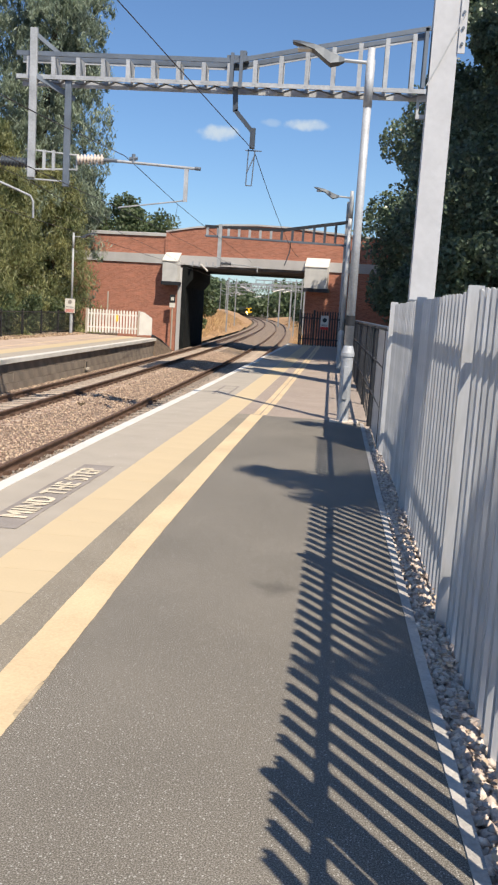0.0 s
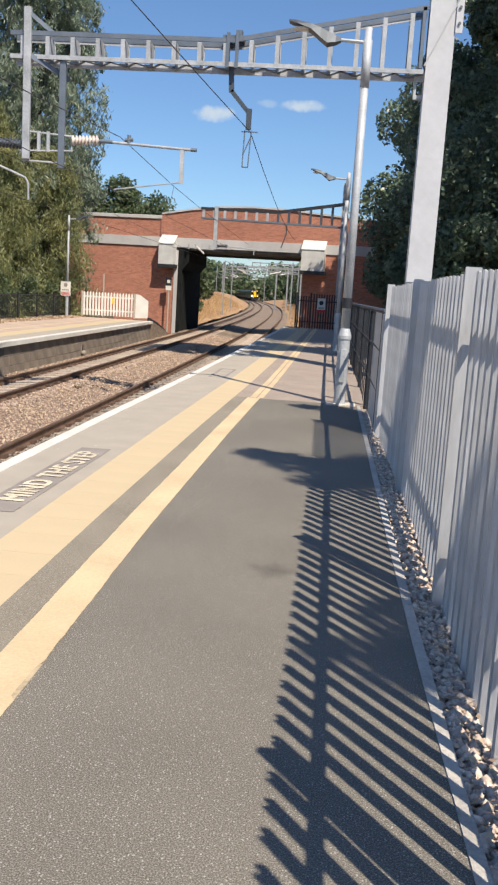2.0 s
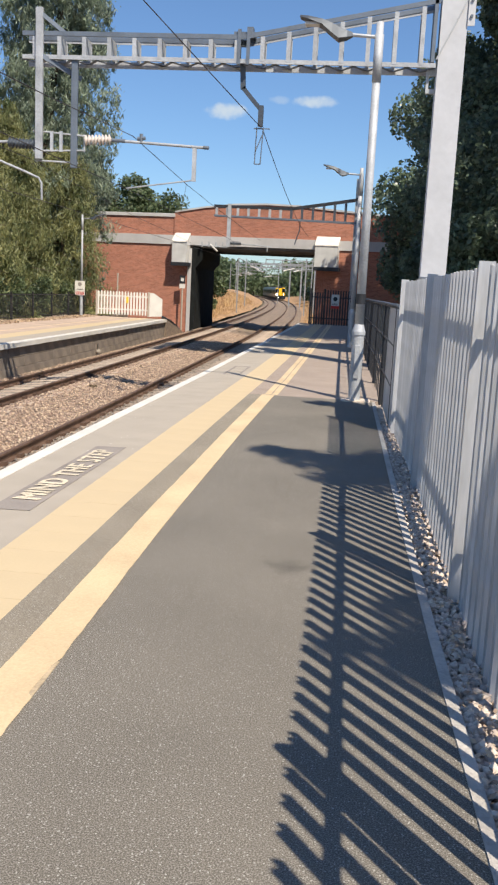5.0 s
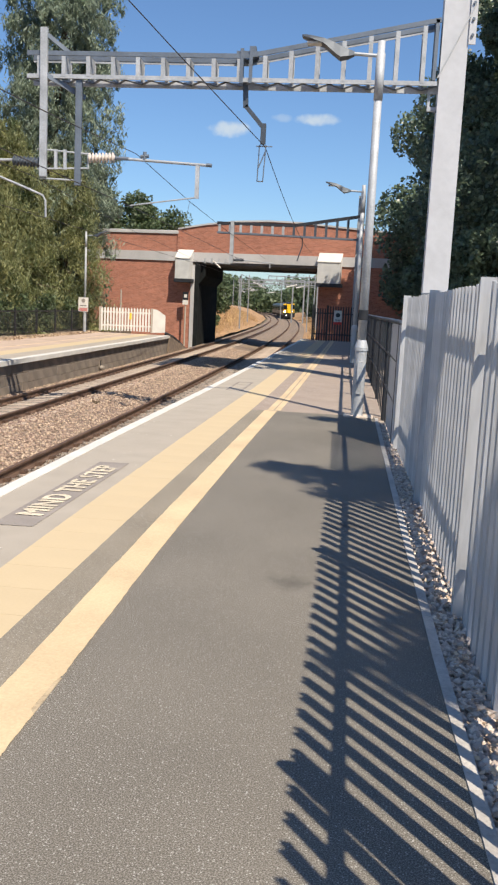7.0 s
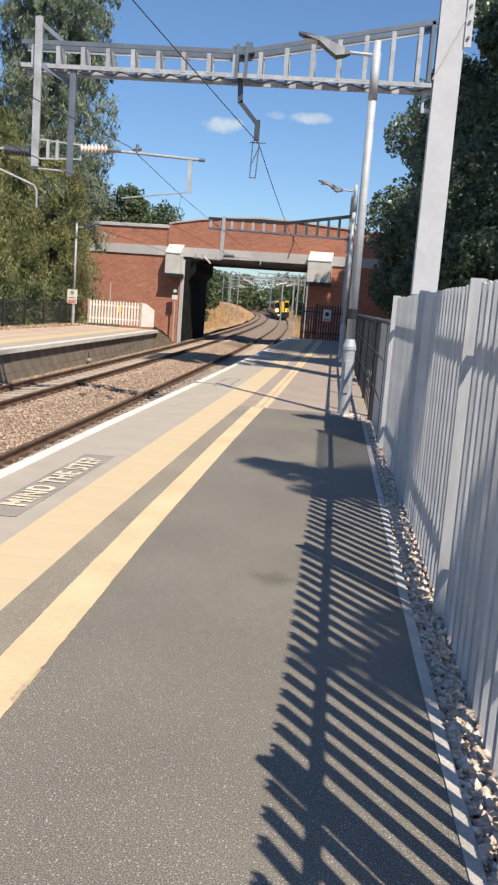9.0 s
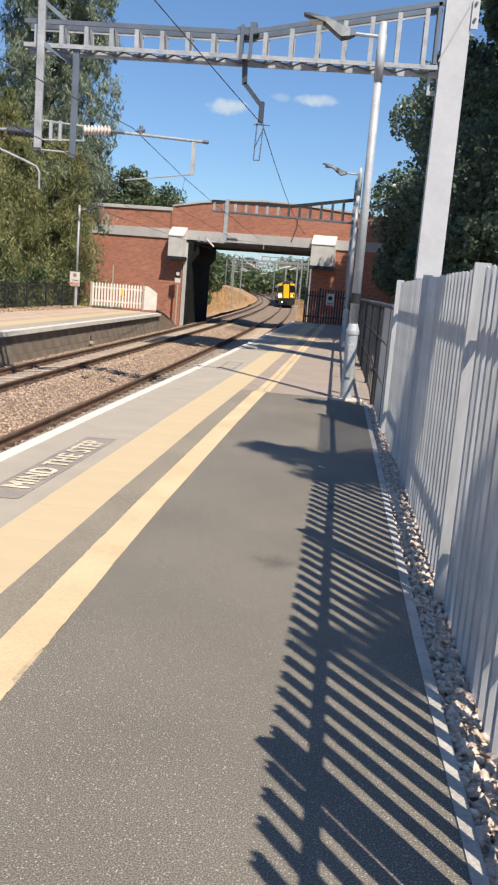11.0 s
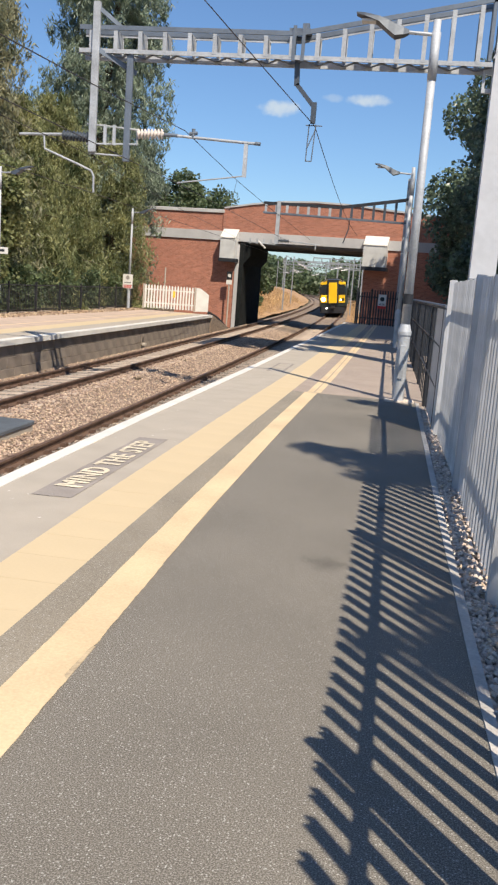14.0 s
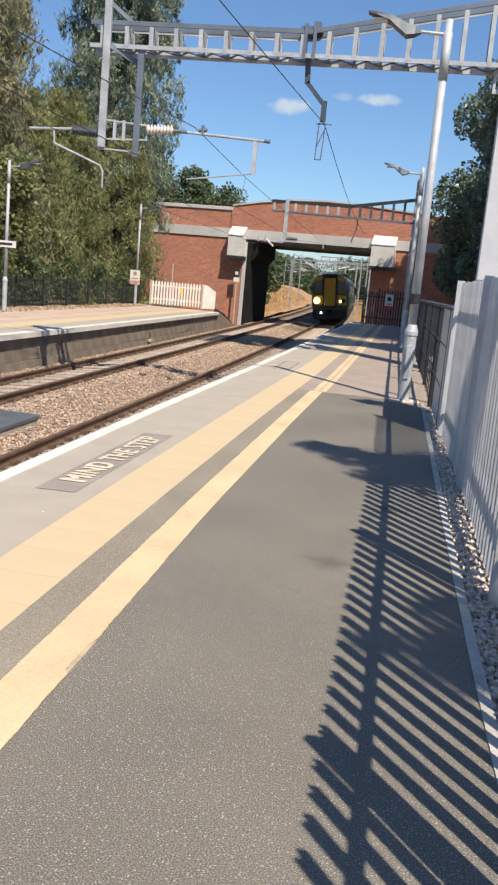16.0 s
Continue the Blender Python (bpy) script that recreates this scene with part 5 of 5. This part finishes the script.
def conifer(name, base, h, spread, n, leaf, size, label, seed, power=0.75, skirt=0.05, lean=0.0):
    """Tall weeping conifer: tiers of limbs with hanging sprays."""
    rng = np.random.default_rng(seed)
    tr = thing(name, base, label, "tree")
    bm = bmesh.new()
    rod(bm, (0, 0, -0.4), (lean, 0, h * 0.97), 0.018 * h, 0.03, 10)
    pts = []
    nb, ns = 150, 9
    per = int(n * 0.86) // (nb * ns)
    for i in range(nb):
        z = h * (skirt + (0.98 - skirt) * (i + rng.random()) / nb)
        ln = spread * (1 - (z / h)) ** power * rng.uniform(0.72, 1.15) + 0.25
        if lean:
            ln *= min(1.0, 0.82 + 0.6 * z / h)  # shaded lower limbs stay short
        a = i * 2.39996 + rng.normal(0, 0.3)
        d = np.array([math.cos(a), math.sin(a), 0])
        side = np.array([-math.sin(a), math.cos(a), 0])
        if i % 2 == 0:
            rod(bm, (lean * z / h, 0, z), tuple(d * ln * 0.9 + [lean * z / h, 0, z - ln * 0.12]), 0.05, 0.012, 5)
        for k in range(ns):
            # one hanging spray: wide at the limb, thin at its tip
            s = (0.15 + 0.85 * (k + rng.random()) / ns) ** 0.7
            fall = rng.random(per) ** 0.8
            drop = (0.45 + 0.22 * ln) * rng.uniform(0.6, 1.3)
            w = (0.10 + 0.07 * ln) * (1.15 - fall)
            off = side * rng.normal(0, 0.16 * ln * s + 0.05)
            c = d * ln * s + off + d * (0.10 * ln * fall * rng.uniform(0.2, 1.0))[:, None] + np.clip(rng.normal(0, 1, (per, 3)), -1.7, 1.7) * w[:, None] * [1, 1, 0.5]
            c[:, 0] += lean * z / h
            c[:, 2] += z + 0.1 * ln * math.sin(s * 3) - 0.2 * ln * s * s - drop * fall
            pts.append(c)
    part("trunk", bm, M_BARK, tr)
    p = np.concatenate(pts)
    p[:, 2] = np.maximum(p[:, 2], 0.1)
    quads("crown", leaf_quads(p, size * 1.2, rng, 0.85, 3.4), leaf, tr)
    return tr


def overhang_tree():
    """Slender tree on the verge whose few leafy boughs reach over the fence."""
    rng = np.random.default_rng(8)
    up = SUN_DIR * (6.0 / SUN_DIR.z)
    tr = thing("tree", (4.6 + up.x, 4.6 + up.y, -0.1), "slender green tree with leafy boughs over the fence", "tree")
    bm = bmesh.new()
    rod(bm, (0, 0, -0.4), (0, 0, 10.4), 0.15, 0.07, 10)
    pts = []
    for x, y, z, r in ((2.75, 4.55, 5.0, 0.48), (2.35, 4.95, 5.0, 0.44), (1.95, 5.3, 5.0, 0.34), (1.6, 5.55, 5.0, 0.2), (2.9, 5.4, 5.1, 0.40), (2.3, 4.4, 5.0, 0.25), (2.34, 0.70, 5.0, 0.10), (2.75, 0.65, 5.0, 0.30), (2.85, 1.2, 5.0, 0.26), (2.6, 5.2, 5.0, 0.4), (2.45, 9.45, 5.0, 0.32), (2.0, 9.65, 5.0, 0.22), (3.6, 4.6, 5.2, 0.8), (4.2, 5.2, 5.6, 0.9), (3.9, 3.4, 5.3, 0.7), (4.0, 6.4, 5.4, 0.8), (3.6, 8.2, 5.2, 0.6)):
        p = np.array([x - 4.6, y - 4.6, z + 0.1 + 6.0])
        rod(bm, (0, 0, 9.2), tuple(p), 0.035, 0.008, 5)
        n = int(800 * r)
        v = rng.normal(size=(n, 3))
        v /= np.linalg.norm(v, axis=1, keepdims=True)
        pts.append(p + v * r * 1.35 * rng.random((n, 1)) ** 0.6 * [1, 1, 0.35])
    part("trunk", bm, M_BARK, tr)
    quads("crown", leaf_quads(np.concatenate(pts), 0.075, rng, 0.1), M_LEAF_R, tr)


# right-hand side
R_LAB = "dark green sycamore tree behind the steel fence"
broad_tree("tree", (6.7, 30, -0.1), 12.0, 4.6, 115000, M_LEAF_R, 0.09, R_LAB, 1, 0.12, 34)
broad_tree("tree", (6.9, 38.2, -0.1), 17, 4.0, 95000, M_LEAF_R, 0.105, R_LAB, 2, 0.1, 30)
broad_tree("tree", (7.9, 26.0, -0.1), 24, 5.2, 72000, M_LEAF_R, 0.085, R_LAB, 3, 0.1, 44)
broad_tree("tree", (6.0, 48.0, -0.1), 14.0, 4.6, 60000, M_LEAF_R, 0.12, R_LAB, 4, 0.08, 26)
broad_tree("shrub", (3.8, 33, -0.1), 4.9, 2.6, 36000, M_LEAF_R, 0.085, "dark shrub between fence and trees", 6, 0.08, 18, "shrub")
broad_tree("shrub", (4.2, 26, -0.1), 4.2, 2.2, 34000, M_LEAF_R, 0.08, "dark shrub between fence and trees", 7, 0.08, 18, "shrub")
broad_tree("tree", (5.3, 35.5, -0.1), 13.5, 3.1, 55000, M_LEAF_R, 0.09, R_LAB, 5, 0.3, 24)
# tree beside the camera whose branches shade the asphalt
overhang_tree()
broad_tree("tree", (4.9, 26.5, -0.1), 25, 4.6, 60000, M_LEAF_R, 0.12, "tall sycamore whose high crown shades the platform end", 9, 0.54, 24, fat=0.8)
broad_tree("tree", (4.7, 20.2, -0.1), 14.5, 3.0, 15000, M_LEAF_R, 0.10, "young sycamore with a high open crown by the fence", 19, 0.7, 13, fat=0.75)

# left-hand side
C_LAB = "tall weeping conifer behind the far platform railing"
conifer("tree", (-18.6, 49.5, -0.2), 25, 3.9, 185000, M_LEAF_D, 0.13, C_LAB, 11, 0.3, 0.05, 2.6)
conifer("tree", (-23.3, 44, -0.2), 24, 4.1, 95000, M_LEAF_C, 0.14, C_LAB, 12, 0.45)
conifer("tree", (-18.4, 35, -0.2), 19, 3.4, 85000, M_LEAF_C, 0.13, C_LAB, 13, 0.55)
conifer("tree", (-17.6, 43, -0.2), 10.5, 3.0, 90000, M_LEAF_Y, 0.095, "lower yellow-green cypress behind the far railing", 14, 0.5, 0.02)
conifer("tree", (-17.6, 38.5, -0.2), 9.5, 2.9, 90000, M_LEAF_Y, 0.095, "lower yellow-green cypress behind the far railing", 15, 0.5, 0.02)
conifer("tree", (-15.8, 47.2, -0.2), 9.0, 2.5, 55000, M_LEAF_Y, 0.09, "lower yellow-green cypress behind the far railing", 17, 0.4, 0.02)
broad_tree("shrub", (-17.2, 31.5, -0.2), 7.4, 2.8, 60000, M_LEAF_Y, 0.10, "bright green shrub behind the far railing", 16, 0.03, 24, "shrub")


def hedge_place(rng, n):
    y = rng.uniform(18, 48, n)
    return np.stack([-14.75 - 0.6 * rng.random(n) + 0.25 * np.sin(y * 1.7), y, -0.2 + rng.random(n) ** 0.8 * (1.55 + 0.35 * np.sin(y * 2.3))], 1)


rng = np.random.default_rng(30)
tagged(quads("hedge", leaf_quads(hedge_place(rng, 30000), 0.075, rng, 0.2), M_LEAF_F), "dark hedge growing through the far railing", "hedge", kind="stuff")

# beyond the bridge
for i, (x, y, h, s) in enumerate(((-13.9, 76, 5.8, 2.2), (-15.6, 90, 7.0, 2.6), (-18.6, 80, 10.9, 4.2), (-22.5, 82, 12.3, 4.8), (-27, 80, 12.2, 5.0), (-16.6, 88, 8.4, 3.0), (-20, 104, 7.5, 3.5), (3.2, 84, 6.6, 3.2), (2.4, 105, 7.6, 3.8), (0.6, 128, 8.4, 4.2), (-2.4, 152, 9.0, 4.6), (-3.8, 180, 10, 5.0), (-5.0, 214, 11, 5.6), (-6, 250, 12, 6.5), (-52, 290, 13, 8), (-62, 320, 13, 8), (-44, 235, 9, 6), (-34, 175, 8, 5), (-62, 400, 15, 10), (-46, 420, 15, 10), (-30, 410, 15, 10), (-14, 400, 15, 10))):
    broad_tree("tree", (x, y, -0.6), h, s, 20000 if y < 95 else 6000, M_LEAF_F, 0.16 if y < 95 else 0.38, "green broadleaf tree beyond the brick bridge", 40 + i, 0.06, 20, "tree", 1.35)

def wood_place(rng, n):
    a = rng.random(n)
    y = 330 + 110 * rng.random(n)
    x = -120 + 150 * a
    x = np.where((x > -0.125 * y) & (x < -0.075 * y) & (y < 385), x * 0 - 0.05 * y, x)
    return np.stack([x, y, -1 + rng.random(n) ** 0.7 * (10.5 + 3 * np.sin(x * 0.21) + 2 * np.sin(x * 0.53 + y))], 1)


rng = np.random.default_rng(31)
tagged(quads("woods", leaf_quads(wood_place(rng, 30000), 0.9, rng, 0.1), M_LEAF_F), "dense green woods behind the railway curve", "woods", kind="stuff")


def side_place(rng, n):
    y = 66 + 230 * rng.random(n) ** 1.3
    x = np.minimum(-0.05 * y, -4.17 - 2.55e-4 * y * y + 5.5) * 0 + np.maximum(-4.17 - 2.55e-4 * y * y + 5.2, -0.056 * y + 0.8) + 6 * rng.random(n)
    return np.stack([x, y, -0.6 + rng.random(n) * (2.0 + 0.012 * y + np.sin(x + y * 0.4))], 1)


tagged(quads("undergrowth", leaf_quads(side_place(rng, 26000), 0.28, rng, 0.1), M_LEAF_R), "dark undergrowth beside the curve beyond the bridge", "undergrowth", kind="stuff")


def litter_place(rng, n):
    return np.stack([-13.95 + 0.9 * rng.random(n) ** 1.6, rng.uniform(18, 45.5, n), FAR_Z + 0.01 + 0.02 * rng.random(n)], 1)


tagged(quads("leaf_litter", leaf_quads(litter_place(rng, 5000), 0.05, rng, 0.0), M_DRYLEAF), "dry leaf litter along the far railing foot", "leaves", kind="stuff")

# ---- train ----


def car_section(hw=1.37, zr=3.62):
    return [(-hw + 0.03, 0.95), (-hw, 1.2), (-hw, 2.6), (-hw + 0.08, 3.05), (-hw + 0.34, 3.42), (-0.6, zr), (0.6, zr), (hw - 0.34, 3.42), (hw - 0.08, 3.05), (hw, 2.6), (hw, 1.2), (hw - 0.03, 0.95)]


def coach(lead):
    c = thing("train_coach", (0, 0, 0), "dark electric train coach with yellow gangway front" if lead else "dark grey electric train coach with dark windows", "train", "train")
    L = 10.0
    sec = []
    prof = car_section()
    if lead:
        for y, k, dz in ((-L, 0.90, -0.10), (-L + 0.25, 0.965, -0.03), (-L + 0.9, 1.0, 0.0)):
            sec.append([(x * k, y, z + (dz if z > 2 else 0)) for x, z in prof])
    else:
        sec.append([(x, -L, z) for x, z in prof])
    sec.append([(x, L, z) for x, z in prof])
    part("body", sweep(sec), M_TRAINDARK if lead else M_TRAINGREY, c, "", False)
    part("underframe", B((-1.25, 1.25, -L + 0.5, L - 0.3, 0.42, 0.95)), M_UNDER, c)
    for y in (-7.2, 7.2):
        b = part("bogie", B((-1.15, 1.15, y - 1.6, y + 1.6, 0.3, 0.75)), M_UNDER, c)
        for dy in (-1.1, 1.1):
            for s in (-0.75, 0.75):
                bm = bmesh.new()
                rod(bm, (s - 0.06, y + dy, 0.42), (s + 0.06, y + dy, 0.42), 0.42, 0.42, 16)
                part("wheel", bm, M_RAIL, b)
    for s in (-1, 1):
        for i in range(7):
            y = -8.2 + i * 2.6
            part("window", B((min(s * 1.36, s * 1.385), max(s * 1.36, s * 1.385), y, y + 1.9, 1.85, 2.75)), M_GLASSDARK, c)
        part("side_band", B((min(s * 1.36, s * 1.38), max(s * 1.36, s * 1.38), -L + 1, L - 0.2, 1.05, 1.35)), M_TRAINGREY, c)
    part("roof_unit", B((-0.9, 0.9, -3, 3, 3.6, 3.78), bevel=0.05), M_UNDER, c)
    if lead:
        f = -L
        part("gangway", B((-0.52, 0.52, f - 0.16, f + 0.05, 1.15, 3.55), bevel=0.03), M_BLACK, c, "black gangway surround")
        part("gangway_door", B((-0.40, 0.40, f - 0.2, f - 0.15, 1.28, 3.27), bevel=0.015), M_TRAINYEL, c, "bright yellow gangway door")
        for s in (-1, 1):
            x0, x1 = sorted((s * 0.56, s * 1.2))
            part("windscreen", B((x0, x1, f - 0.03, f + 0.1, 2.1, 3.1), bevel=0.03), M_GLASSDARK, c, "dark windscreen")
            part("corner_panel", B((x0, x1, f - 0.045, f + 0.1, 1.3, 2.05), bevel=0.03), M_TRAINYEL, c, "yellow lower panel")
            bm = sweep([[(s * 0.56, f - 0.02, z), (s * 0.56, f + 0.35, z2), (s * 1.24, f + 0.35, z2 - 0.34), (s * 1.2, f - 0.02, z - 0.3)] for z, z2 in ((3.16, 3.24), (3.47, 3.62))])
            part("brow", bm, M_TRAINYEL, c, "pale yellow roof dome corner")
            for xx, zz, rr, mm in ((0.95, 1.64, 0.19, M_HEAD), ) if s < 0 else ((0.78, 1.6, 0.08, M_HEADDIM), (1.0, 1.64, 0.15, M_BLACK)):
                bm = bmesh.new()
                rod(bm, (s * xx, f - 0.075, zz), (s * xx, f - 0.03, zz), rr, rr, 16)
                part("headlight", bm, mm, c, "lit headlight" if mm is not M_BLACK else "dark lamp cluster")
        bm = bmesh.new()
        rod(bm, (-0.62, f - 0.05, 0.76), (-0.62, f + 0.02, 0.76), 0.07, 0.07, 12)
        part("marker_light", bm, M_HEADDIM, c, "small lit marker lamp")
        part("coupler", B((-0.22, 0.22, f - 0.35, f + 0.3, 0.75, 1.02), bevel=0.03), M_UNDER, c)
        part("skirt", B((-1.15, 1.15, f + 0.02, f + 0.8, 0.28, 0.95), bevel=0.04), M_BLACK, c)
    return c


CARS = [coach(True), coach(False)]
CARS += [copy_thing(CARS[1], Matrix.Identity(4)) for _ in range(2)]

# ---- yellow tactile slabs, far platform blocks ----
bm = B((-0.2, 0.2, -0.1997, 0.1997, -0.03, 0.0))
tile_me = bpy.data.meshes.new("tile")
bm.to_mesh(tile_me)
bm.free()
tile_me.materials.append(M_YELLOW)
for v in tile_me.vertices:
    v.co.x *= 1.06
random.seed(3)
y = -5.422
while y < 45.8:
    share("tile", tile_me, plat, (-1.7425 + shift(y), y, random.uniform(0.0, 0.0008)), radians(random.uniform(-0.1, 0.1)))
    y += 0.402
bm = B((-0.1, 0.0, -0.435, 0.435, -0.143, 0.143), bevel=0.006)
block_me = bpy.data.meshes.new("block")
bm.to_mesh(block_me)
bm.free()
block_me.materials.append(M_BLOCK)
for k in range(3):
    y = 12.0 + (0.44 if k % 2 else 0)
    while y < 45.3:
        share("block", block_me, fplat, (track_x(y) - 4.90 + random.uniform(-0.006, 0.006), y, FAR_Z - 0.28 - k * 0.293), track_turn(y))
        y += 0.88


def motions():
    """The train brakes along the curve towards the platform."""
    for i, car in enumerate(CARS):
        rows = []
        for k in range(33):
            t = k * 0.5
            s = 357.0 - 26.5 * t + 0.514 * t * t + 10.2 + 20.4 * i
            y = s if s < 120 else s - 0.000087 * (s - 120) ** 2 * 0.1
            rows.append((t, pose(track_x(y), y, -0.94, 0, -4.6, math.degrees(track_turn(y)))))
        walk(car, rows)


motions()
